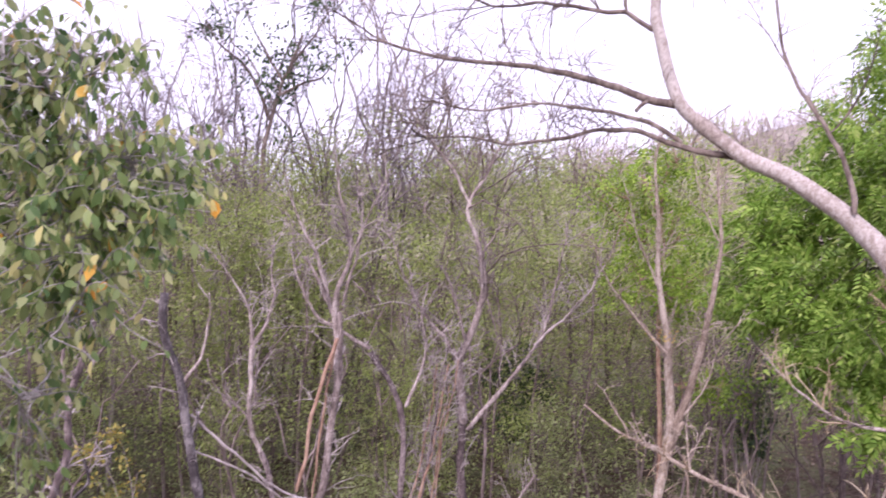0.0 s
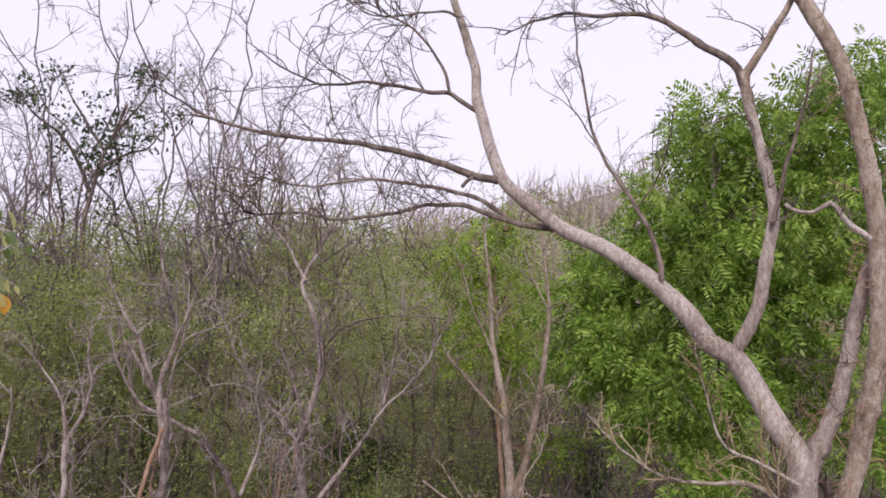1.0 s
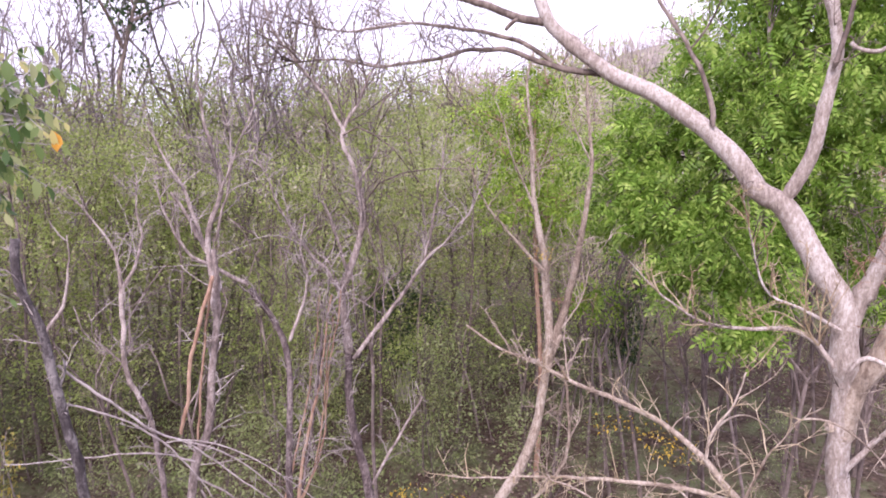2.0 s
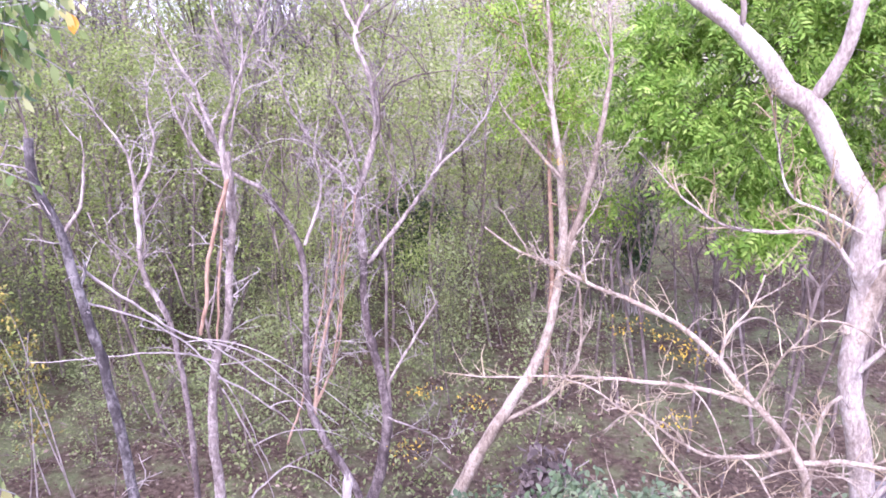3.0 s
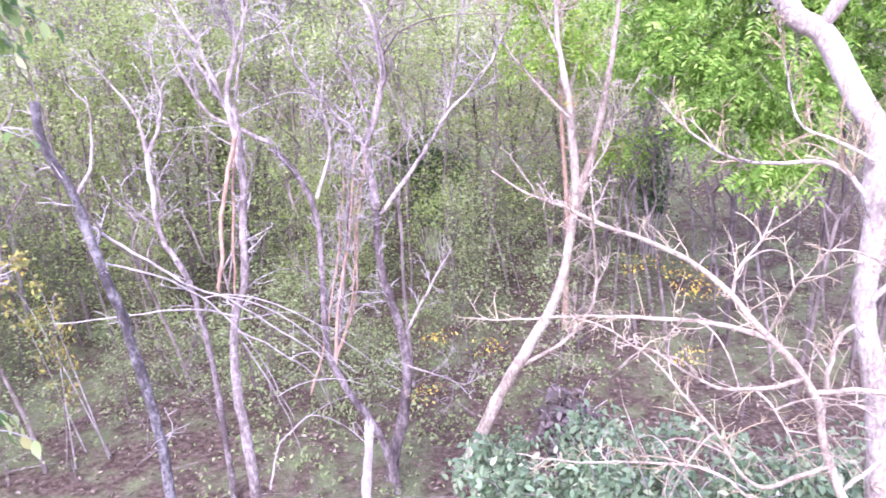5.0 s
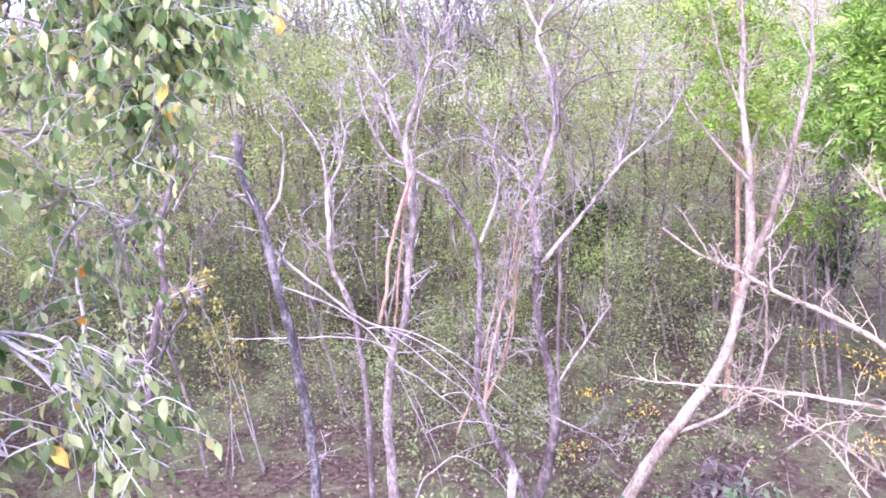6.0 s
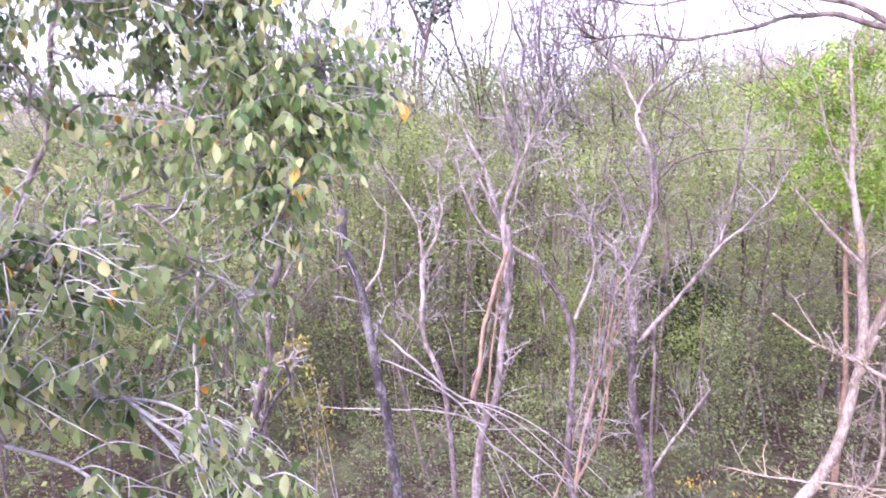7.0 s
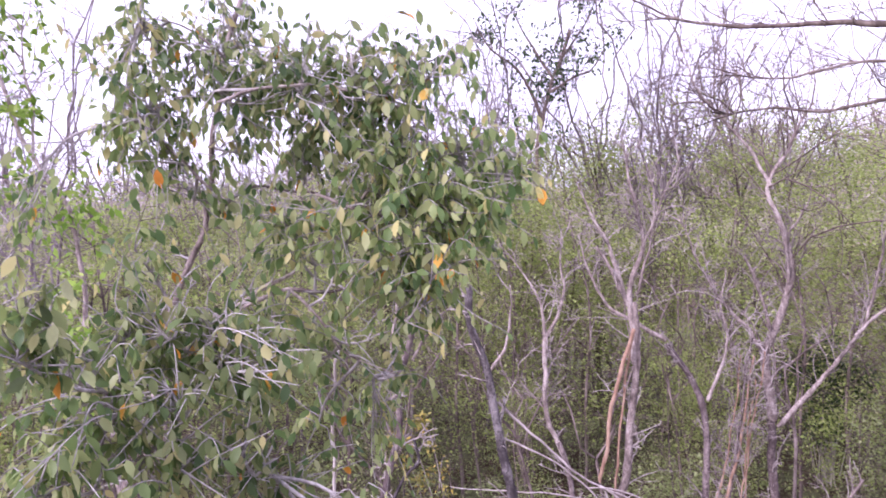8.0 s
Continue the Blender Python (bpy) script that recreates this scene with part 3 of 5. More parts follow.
GEE_LIMBS = [
    (0.075, 0.050, [(0.19, 10.60, 0.61), (0.01, 10.60, 1.24), (-0.39, 10.59, 2.06), (-0.57, 10.58, 2.65), (-0.55, 10.59, 3.48), (-0.50, 10.59, 4.27), (-0.52, 10.59, 4.87), (-0.69, 10.58, 5.37), (-0.98, 10.56, 5.79)]),
    (0.045, 0.015, [(-0.97, 10.46, 5.87), (-1.35, 10.41, 6.13), (-1.69, 10.36, 6.33), (-1.92, 10.32, 6.79), (-2.03, 10.30, 7.25)]),
    (0.035, 0.010, [(-0.47, 10.49, 5.06), (-0.30, 10.50, 5.46), (-0.19, 10.50, 5.94), (-0.27, 10.50, 6.33), (-0.17, 10.50, 6.80)]),
    (0.040, 0.015, [(-0.50, 10.59, 2.36), (-0.33, 10.59, 3.46), (-0.12, 10.60, 4.25), (0.01, 10.60, 5.00), (0.12, 10.60, 5.65)]),
    (0.025, 0.010, [(-0.91, 10.56, 2.00), (-0.66, 10.58, 2.65), (-0.44, 10.59, 3.47), (-0.17, 10.60, 4.68), (-0.04, 10.60, 5.66)]),
    (0.028, 0.012, [(-0.42, 10.59, 2.73), (-0.27, 10.60, 3.46), (-0.09, 10.60, 4.59), (0.01, 10.60, 5.42), (0.11, 10.60, 5.89)]),
    (0.024, 0.012, [(-0.46, 10.59, 2.54), (-0.10, 10.60, 3.45), (0.02, 10.60, 4.41), (0.18, 10.60, 5.24), (0.26, 10.60, 5.73)]),
    (0.022, 0.010, [(-0.50, 10.69, 2.40), (-0.38, 10.69, 3.05), (-0.21, 10.70, 3.95), (-0.06, 10.70, 4.81), (-0.09, 10.70, 5.64)]),
    (0.020, 0.010, [(-0.44, 10.49, 2.69), (-0.20, 10.50, 3.22), (-0.05, 10.50, 4.02), (0.01, 10.50, 4.70), (0.14, 10.50, 5.35)]),
]
BEE_LIMBS = [
    (0.105, 0.045, [(-1.71, 9.24, 0.99), (-1.70, 9.24, 2.09), (-1.72, 9.24, 2.79), (-1.68, 9.25, 3.45), (-1.58, 9.27, 4.00), (-1.42, 9.29, 4.37), (-1.36, 9.30, 4.90), (-1.26, 9.32, 5.63), (-1.23, 9.32, 6.19), (-1.24, 9.32, 6.54)]),
    (0.065, 0.012, [(-1.26, 9.32, 5.80), (-1.26, 9.31, 6.22), (-1.30, 9.31, 6.64), (-1.22, 9.32, 6.92), (-1.10, 9.34, 7.27), (-1.19, 9.32, 7.75), (-1.26, 9.32, 8.09), (-1.31, 9.31, 8.56)]),
    (0.045, 0.012, [(-1.31, 9.31, 6.50), (-1.42, 9.29, 6.92), (-1.52, 9.28, 7.26), (-1.72, 9.24, 7.67), (-1.84, 9.22, 8.01)]),
    (0.035, 0.022, [(-1.37, 9.20, 6.69), (-1.50, 9.18, 7.00), (-1.65, 9.15, 7.24)]),
    (0.025, 0.008, [(-1.20, 9.22, 6.66), (-1.04, 9.24, 7.21), (-0.91, 9.26, 7.69), (-0.71, 9.27, 8.13), (-0.64, 9.28, 8.30)]),
    (0.022, 0.006, [(-1.09, 9.24, 7.27), (-0.97, 9.25, 7.55), (-0.98, 9.25, 7.96), (-1.05, 9.24, 8.23)]),
    (0.030, 0.030, [(-1.70, 9.04, 4.41), (-1.61, 9.06, 4.77), (-1.52, 9.07, 5.35), (-1.36, 9.10, 5.89), (-1.23, 9.12, 6.28)]),
    (0.020, 0.020, [(-1.54, 9.17, 4.27), (-1.41, 9.19, 5.31), (-1.28, 9.21, 6.14)]),
    (0.018, 0.006, [(-1.53, 8.87, 4.13), (-1.98, 8.78, 4.31), (-2.62, 8.61, 4.40), (-3.36, 8.35, 4.48)]),
    (0.018, 0.006, [(-1.53, 8.87, 3.93), (-1.08, 8.93, 3.57), (-0.68, 8.97, 3.13), (-0.50, 8.99, 2.53)]),
    (0.020, 0.008, [(-1.44, 8.88, 1.61), (-1.28, 8.91, 2.19), (-1.10, 8.93, 2.38), (-0.79, 8.97, 2.58), (-0.43, 8.99, 2.39), (-0.11, 9.00, 2.03)]),
    (0.016, 0.006, [(-1.49, 8.88, 3.77), (-1.26, 8.91, 3.19), (-1.08, 8.93, 2.59), (-0.96, 8.95, 1.98)]),
]
AY_LIMBS = [
    (0.060, 0.050, [(-2.40, 11.04, -0.10), (-2.37, 11.05, 1.19), (-2.36, 11.05, 2.21), (-2.40, 11.04, 3.10), (-2.46, 11.03, 3.76), (-2.61, 10.99, 4.23)]),
    (0.050, 0.046, [(-2.46, 11.03, 3.76), (-2.61, 10.99, 4.23), (-2.75, 10.96, 4.69), (-2.73, 10.96, 5.29), (-2.72, 10.97, 5.79)]),
    (0.040, 0.008, [(-2.72, 10.97, 5.75), (-2.74, 10.96, 6.20), (-2.86, 10.93, 6.53), (-3.10, 10.87, 6.94), (-3.31, 10.80, 7.22)]),
    (0.040, 0.012, [(-2.72, 10.97, 5.75), (-2.53, 11.01, 6.10), (-2.41, 11.04, 6.50), (-2.45, 11.03, 6.89), (-2.41, 11.04, 7.34)]),
    (0.020, 0.006, [(-2.77, 10.95, 4.74), (-2.96, 10.90, 4.98), (-3.10, 10.87, 5.17), (-3.13, 10.86, 5.51)]),
]
EE_LIMBS = [
    (0.090, 0.055, [(-2.32, 7.65, 2.26), (-2.30, 7.66, 3.27), (-2.34, 7.65, 3.98), (-2.40, 7.63, 4.67), (-2.47, 7.61, 5.19), (-2.54, 7.59, 5.70), (-2.59, 7.57, 6.06), (-2.69, 7.53, 6.42), (-2.75, 7.51, 6.71), (-2.73, 7.52, 6.99)]),
    (0.030, 0.008, [(-2.56, 7.58, 6.10), (-2.40, 7.63, 6.33), (-2.33, 7.65, 6.66), (-2.31, 7.66, 6.99)]),
    (0.022, 0.015, [(-2.51, 7.60, 5.51), (-2.44, 7.62, 5.68), (-2.43, 7.62, 5.80)]),
    (0.024, 0.008, [(-2.53, 7.69, 5.73), (-2.12, 7.82, 5.29), (-1.75, 7.91, 4.92), (-1.41, 7.98, 4.71), (-0.95, 8.04, 4.28), (-0.47, 8.09, 3.81)]),
    (0.018, 0.006, [(-2.50, 7.70, 5.35), (-2.03, 7.84, 5.09), (-1.54, 7.95, 4.62), (-1.17, 8.02, 3.95), (-0.91, 8.05, 3.11)]),
]
STUMP_LIMBS = [
    (0.075, 0.065, [(-0.16, 7.60, 2.30), (-0.10, 7.60, 2.75), (-0.05, 7.60, 3.15)]),
]
LEFT_LIMBS = [
    (0.045, 0.018, [(-3.57, 3.36, 6.09), (-3.48, 3.45, 6.36), (-3.41, 3.52, 6.81), (-3.35, 3.58, 7.14), (-3.28, 3.64, 7.43), (-3.20, 3.71, 7.65), (-3.13, 3.77, 7.85), (-3.10, 3.79, 8.08), (-3.08, 3.81, 8.31), (-3.04, 3.85, 8.58), (-3.00, 3.88, 8.84), (-2.92, 3.94, 9.11), (-2.87, 3.97, 9.44)]),
    (0.014, 0.006, [(-2.95, 3.53, 7.82), (-2.86, 3.60, 7.97), (-2.73, 3.70, 8.06), (-2.58, 3.81, 8.03), (-2.42, 3.91, 7.99), (-2.23, 4.03, 7.90)]),
    (0.022, 0.012, [(-2.98, 3.24, 7.40), (-2.82, 3.38, 7.37), (-2.70, 3.47, 7.42), (-2.58, 3.57, 7.53), (-2.45, 3.66, 7.61), (-2.40, 3.69, 7.73)]),
    (0.018, 0.006, [(-2.59, 3.31, 7.43), (-2.40, 3.45, 7.50), (-2.23, 3.56, 7.48), (-2.07, 3.65, 7.53), (-1.94, 3.73, 7.59)]),
    (0.011, 0.004, [(-2.29, 3.28, 7.52), (-2.19, 3.35, 7.38), (-2.10, 3.40, 7.22), (-2.01, 3.46, 7.13), (-1.86, 3.54, 7.04)]),
    (0.013, 0.005, [(-2.07, 3.43, 7.90), (-1.96, 3.48, 7.96), (-1.91, 3.51, 8.03), (-1.85, 3.54, 8.13), (-1.82, 3.56, 8.29)]),
    (0.012, 0.004, [(-2.11, 3.28, 7.99), (-1.97, 3.37, 7.91), (-1.80, 3.46, 7.84), (-1.74, 3.49, 7.70), (-1.63, 3.54, 7.59)]),
    (0.012, 0.004, [(-1.80, 3.46, 7.84), (-1.62, 3.55, 7.94), (-1.41, 3.64, 8.07), (-1.24, 3.70, 8.14)]),
    (0.012, 0.004, [(-2.46, 3.03, 8.44), (-2.32, 3.13, 8.49), (-2.12, 3.27, 8.52), (-1.89, 3.41, 8.48), (-1.59, 3.56, 8.61), (-1.35, 3.66, 8.67)]),
    (0.012, 0.004, [(-2.75, 3.31, 8.06), (-2.84, 3.23, 8.21), (-2.93, 3.14, 8.36), (-3.02, 3.06, 8.50)]),
    (0.012, 0.004, [(-2.77, 3.55, 8.77), (-2.86, 3.47, 8.88), (-2.97, 3.38, 8.94), (-3.07, 3.29, 8.96)]),
    (0.014, 0.005, [(-2.63, 2.74, 7.32), (-2.56, 2.81, 7.44), (-2.50, 2.86, 7.38), (-2.43, 2.92, 7.34)]),
    (0.018, 0.006, [(-2.55, 2.54, 7.12), (-2.62, 2.47, 6.95), (-2.69, 2.39, 6.95), (-2.79, 2.28, 6.93), (-2.86, 2.19, 6.87)]),
    (0.014, 0.004, [(-2.60, 2.35, 6.98), (-2.54, 2.41, 6.90), (-2.50, 2.45, 6.77), (-2.46, 2.49, 6.66)]),
    (0.018, 0.012, [(-2.62, 2.32, 7.00), (-2.60, 2.34, 7.12), (-2.60, 2.34, 7.25)]),
    (0.013, 0.005, [(-2.59, 2.50, 6.89), (-2.47, 2.62, 6.78), (-2.34, 2.73, 6.78), (-2.20, 2.85, 6.76)]),
]
POLE_LIMBS = [
    (0.020, 0.014, [(-2.64, 4.25, 5.90), (-2.63, 4.25, 6.53), (-2.58, 4.28, 7.02)]),
]
TUFT_LIMBS = [
    (0.130, 0.050, [(-5.24, 22.40, 8.77), (-5.02, 22.45, 10.00), (-4.73, 22.51, 11.09), (-4.44, 22.57, 11.73), (-4.14, 22.62, 12.53)]),
    (0.080, 0.020, [(-5.05, 22.44, 10.08), (-5.35, 22.37, 10.92), (-5.74, 22.27, 11.59), (-6.38, 22.10, 12.16), (-6.75, 21.99, 12.80)]),
    (0.060, 0.020, [(-4.66, 22.52, 11.17), (-5.06, 22.44, 11.85), (-5.46, 22.34, 12.60), (-5.72, 22.28, 13.19)]),
    (0.060, 0.020, [(-4.80, 22.49, 10.78), (-4.09, 22.63, 11.19), (-3.58, 22.72, 11.37), (-3.21, 22.78, 11.94)]),
    (0.050, 0.020, [(-4.44, 22.57, 11.73), (-3.93, 22.66, 12.38), (-3.56, 22.72, 12.96), (-3.33, 22.76, 13.53)]),
]
NEE_LIMBS = [
    (0.055, 0.030, [(-3.18, 5.55, 3.97), (-3.04, 5.63, 4.97), (-2.98, 5.67, 5.45), (-2.83, 5.74, 5.99), (-2.82, 5.74, 6.36), (-2.71, 5.80, 6.78), (-2.61, 5.84, 7.15), (-2.54, 5.88, 7.52)]),
    (0.020, 0.008, [(-2.70, 5.80, 6.60), (-2.59, 5.85, 6.81), (-2.40, 5.93, 7.00), (-2.30, 5.97, 7.16)]),
    (0.025, 0.015, [(-2.93, 5.58, 5.35), (-2.77, 5.66, 5.64), (-2.66, 5.71, 5.78), (-2.68, 5.70, 5.96)]),
    (0.025, 0.008, [(-2.82, 5.74, 6.26), (-2.85, 5.73, 6.67), (-2.80, 5.75, 7.05), (-2.78, 5.77, 7.42)]),
]
LEE_LIMBS = [
    (0.050, 0.020, [(-5.37, 5.24, 6.05), (-5.46, 5.14, 6.68), (-5.46, 5.14, 7.47), (-5.51, 5.09, 7.97), (-5.60, 4.99, 8.31), (-5.71, 4.87, 8.60), (-5.76, 4.80, 9.01), (-5.87, 4.67, 9.46)]),
    (0.020, 0.006, [(-5.66, 4.93, 8.50), (-5.65, 4.94, 8.92), (-5.67, 4.91, 9.34), (-5.63, 4.95, 9.67)]),
]
LEFT_CLUMPS = []
LEFT_CLUMPS += [
    (-2.91, 3.17, 8.44, 0.27, 0.33, 16),
    (-3.08, 3.28, 8.73, 0.21, 0.24, 8),
    (-2.76, 3.68, 8.85, 0.32, 0.39, 16),
    (-2.57, 3.45, 8.44, 0.20, 0.30, 10),
    (-2.13, 3.39, 8.53, 0.34, 0.25, 18),
    (-1.77, 3.47, 8.42, 0.27, 0.24, 16),
    (-1.77, 3.36, 8.17, 0.26, 0.23, 18),
    (-1.47, 3.50, 8.15, 0.26, 0.21, 16),
    (-1.51, 3.49, 7.91, 0.23, 0.18, 14),
    (-1.93, 3.39, 7.77, 0.33, 0.21, 18),
    (-1.64, 3.54, 7.60, 0.21, 0.15, 8),
    (-2.41, 3.44, 7.84, 0.29, 0.19, 12),
    (-2.31, 2.76, 7.40, 0.31, 0.17, 16),
    (-2.61, 2.62, 7.50, 0.23, 0.23, 10),
    (-2.28, 2.91, 7.22, 0.23, 0.14, 10),
]
LEFT_CLUMPS += [
    (-2.43, 2.52, 7.21, 0.27, 0.16, 14),
    (-2.70, 2.38, 7.35, 0.22, 0.17, 8),
    (-2.26, 4.23, 6.59, 0.19, 0.33, 10),
    (-2.40, 3.57, 7.09, 0.20, 0.17, 5),
    (-2.33, 1.72, 7.51, 0.13, 0.18, 10),
    (-2.32, 1.74, 7.72, 0.11, 0.13, 7),
    (-3.61, 2.86, 7.92, 0.14, 0.21, 6),
    (-2.55, 2.09, 7.08, 0.23, 0.15, 12),
    (-2.29, 2.38, 6.93, 0.23, 0.13, 8),
    (-2.08, 2.94, 6.64, 0.25, 0.14, 8),
    (-2.40, 1.80, 7.04, 0.21, 0.14, 10),
    (-1.72, 2.21, 6.54, 0.26, 0.15, 12),
    (-1.41, 2.65, 6.34, 0.14, 0.12, 6),
    (-2.07, 2.70, 7.25, 0.18, 0.16, 8),
    (-1.74, 3.27, 7.65, 0.23, 0.17, 8),
]
LEFT_CLUMPS += [
    (-1.49, 3.39, 8.53, 0.23, 0.17, 8),
    (-1.59, 3.23, 7.72, 0.22, 0.19, 8),
    (-1.70, 3.40, 7.94, 0.26, 0.23, 10),
    (-2.41, 3.44, 8.65, 0.24, 0.21, 7),
    (-1.97, 3.48, 8.69, 0.23, 0.20, 7),
    (-2.04, 3.44, 8.31, 0.23, 0.20, 8),
    (-2.39, 3.57, 8.19, 0.25, 0.22, 6),
    (-1.64, 3.54, 8.56, 0.23, 0.20, 7),
    (-1.30, 3.57, 8.04, 0.22, 0.19, 6),
    (-1.22, 3.60, 8.17, 0.22, 0.19, 4),
    (-1.42, 3.63, 7.79, 0.23, 0.20, 6),
    (-1.68, 3.41, 7.98, 0.22, 0.19, 8),
    (-2.06, 3.43, 8.02, 0.23, 0.20, 7),
    (-2.27, 3.53, 7.62, 0.24, 0.21, 6),
    (-1.80, 3.46, 7.50, 0.23, 0.20, 5),
]
LEFT_CLUMPS += [
    (-2.32, 3.14, 7.41, 0.23, 0.20, 7),
    (-2.19, 3.58, 7.25, 0.24, 0.21, 5),
    (-3.10, 3.12, 8.28, 0.25, 0.22, 7),
    (-2.92, 3.42, 8.64, 0.26, 0.23, 8),
    (-2.95, 3.40, 8.07, 0.26, 0.23, 6),
    (-2.96, 2.98, 7.77, 0.24, 0.21, 6),
    (-2.65, 2.43, 7.20, 0.21, 0.18, 7),
    (-2.37, 2.97, 6.96, 0.22, 0.19, 6),
    (-2.42, 3.67, 6.68, 0.25, 0.22, 6),
    (-2.10, 4.09, 6.95, 0.27, 0.23, 6),
    (-2.72, 2.21, 7.21, 0.20, 0.18, 7),
    (-2.68, 2.55, 7.41, 0.21, 0.19, 7),
    (-2.38, 2.43, 6.98, 0.20, 0.17, 6),
    (-2.23, 2.69, 6.75, 0.20, 0.18, 6),
    (-1.42, 2.53, 6.56, 0.18, 0.09, 9),
]
LEFT_CLUMPS += [
    (-1.40, 2.31, 6.43, 0.17, 0.10, 9),
    (-1.49, 2.49, 6.68, 0.11, 0.09, 5),
    (-1.42, 3.63, 7.78, 0.18, 0.18, 8),
    (-1.52, 3.37, 7.54, 0.23, 0.17, 9),
    (-1.64, 3.20, 7.38, 0.17, 0.17, 7),
    (-1.34, 3.56, 8.02, 0.18, 0.15, 7),
    (-1.47, 3.61, 7.78, 0.18, 0.15, 7),
]
LEFT_CLUMPS += [
    (-3.08, 3.33, 8.92, 0.25, 0.25, 9),
    (-3.09, 3.17, 8.40, 0.21, 0.21, 7),
    (-2.92, 4.05, 9.03, 0.24, 0.24, 9),
    (-2.95, 4.12, 8.63, 0.28, 0.28, 9),
    (-2.94, 3.93, 8.27, 0.23, 0.23, 8),
    (-3.12, 3.30, 8.20, 0.18, 0.18, 6),
    (-2.33, 3.66, 8.67, 0.21, 0.21, 7),
    (-2.16, 3.68, 8.39, 0.24, 0.24, 8),
    (-2.38, 3.69, 8.23, 0.17, 0.17, 6),
    (-1.93, 3.64, 8.60, 0.20, 0.20, 6),
    (-2.55, 2.80, 7.31, 0.18, 0.18, 7),
    (-2.01, 3.55, 7.82, 0.19, 0.19, 6),
]
RIGHT_CLUMPS = [
    (7.53, 11.21, 9.79, 1.25),
    (6.77, 11.10, 10.13, 0.70),
    (8.82, 10.87, 9.75, 1.51),
    (6.38, 11.33, 8.98, 1.00),
    (5.49, 11.79, 8.01, 0.90),
    (4.89, 12.05, 7.46, 0.60),
    (6.39, 10.74, 7.81, 1.25),
    (5.41, 11.27, 6.77, 0.87),
    (4.95, 12.02, 6.53, 0.60),
    (5.87, 10.24, 6.19, 1.00),
    (5.35, 10.29, 5.73, 0.63),
    (5.79, 9.70, 5.35, 0.52),
    (7.68, 10.49, 8.13, 1.41),
    (9.09, 10.64, 10.89, 0.86),
    (9.28, 10.49, 8.27, 1.30),
    (7.80, 11.02, 6.51, 0.94),
    (5.58, 10.17, 6.19, 0.72),
    (5.75, 9.61, 5.30, 0.43),
    (8.48, 9.85, 5.55, 0.80),
]
YELLOW_CLUMPS = [
    (4.05, 15.48, 8.41, 0.74),
    (4.62, 15.32, 8.75, 0.62),
    (3.69, 15.57, 7.60, 0.62),
    (4.68, 15.61, 7.46, 0.88),
    (4.01, 15.49, 6.43, 0.74),
    (5.05, 15.71, 6.12, 0.76),
    (3.45, 16.65, 8.21, 0.53),
    (4.63, 14.79, 6.48, 0.60),
    (5.25, 14.05, 4.57, 0.52),
]
YELLOW_SPOTS = [(2.91, 6.37, 5.14), (3.05, 6.30, 5.02), (2.62, 6.49, 5.22), (3.14, 6.25, 5.00), (0.73, 7.46, 4.23), (1.27, 7.19, 4.20), (0.60, 7.28, 3.68), (2.98, 6.11, 4.41), (3.05, 10.36, 6.16)]
YELLOW_SHRUB = (-4.98, 12.55, 4.03)
BROAD_SHRUBS = [(1.74, 8.42, 0.80, 1.79, 16), (2.55, 7.79, 0.90, 2.21, 20), (3.24, 7.32, 0.90, 2.38, 20), (3.88, 7.00, 0.80, 2.45, 18), (4.63, 6.89, 0.80, 2.35, 18), (5.34, 7.00, 0.60, 2.03, 12), (5.75, 6.12, 0.70, 2.00, 12), (2.92, 9.35, 0.60, 2.13, 9)]


# ---- trees with a bare skeleton ----
def rooted(pts):
    """Carry a trunk's line down into the ground."""
    p = [Vector(q) for q in pts]
    if p[0].z < 0.15:
        p[0].z = -0.25
        return [tuple(q) for q in p]
    lean = (p[0] - p[1]) / max(0.2, p[1].z - p[0].z)
    foot = Vector((p[0].x + lean.x * min(1.5, p[0].z) * 0.4, p[0].y + lean.y * min(1.5, p[0].z) * 0.4, -0.25))
    return [tuple(foot)] + [tuple(foot.lerp(p[0], 0.5) + Vector((0.03, 0.02, 0)))] + [tuple(q) for q in p]


def skeleton_tree(name, limbs, seed, label, category, wood, twig_wood, twigs, girth=0.78, root=True, special=None, group="", fine=0.015, clean=()):
    """A tree from its limb lines: trunk first, then limbs, then fine twigs. twigs: per-metre count, length, levels, up."""
    rng = np.random.default_rng(seed)
    r0, r1, pts = limbs[0]
    pts = rooted(pts) if root else pts
    tree = thing(name, (pts[0][0], pts[0][1], 0.0), label, category, group)
    tg, lines, tips = Geo(), [], []
    for i, (a, b, line) in enumerate(limbs):
        line = pts if i == 0 else line
        a, b = a * girth, b * girth
        a = a * 1.15 if i == 0 and root else a
        g, p = limb_geo(line, a, b, rng, 10 if a > 0.05 else 7 if a > 0.02 else 5, 0.09 if a > 0.05 else 0.06, 0.012 if a < 0.06 else 0.008)
        mat = wood
        if special and i in special:
            mat = special[i]
        part("trunk" if i == 0 else "limb", g, mat, tree)
        lines.append((a, b, p))
        length = np.linalg.norm(np.diff(p, axis=0), axis=1).sum()
        per, ln, levels, up = twigs
        n = int(per * length * (0.35 if i == 0 else 1.0))
        if (a < 0.09 or i == 0) and i not in clean:
            grow(tg, rng, p, min(fine * 1.45, max(b, fine)), n, ln, levels, up, 0.9, 0.6 if i == 0 else 0.2, 3, tips)
    if tg.n:
        part("twig_spray", tg, twig_wood, tree, kind="stuff")
    return tree, lines, tips


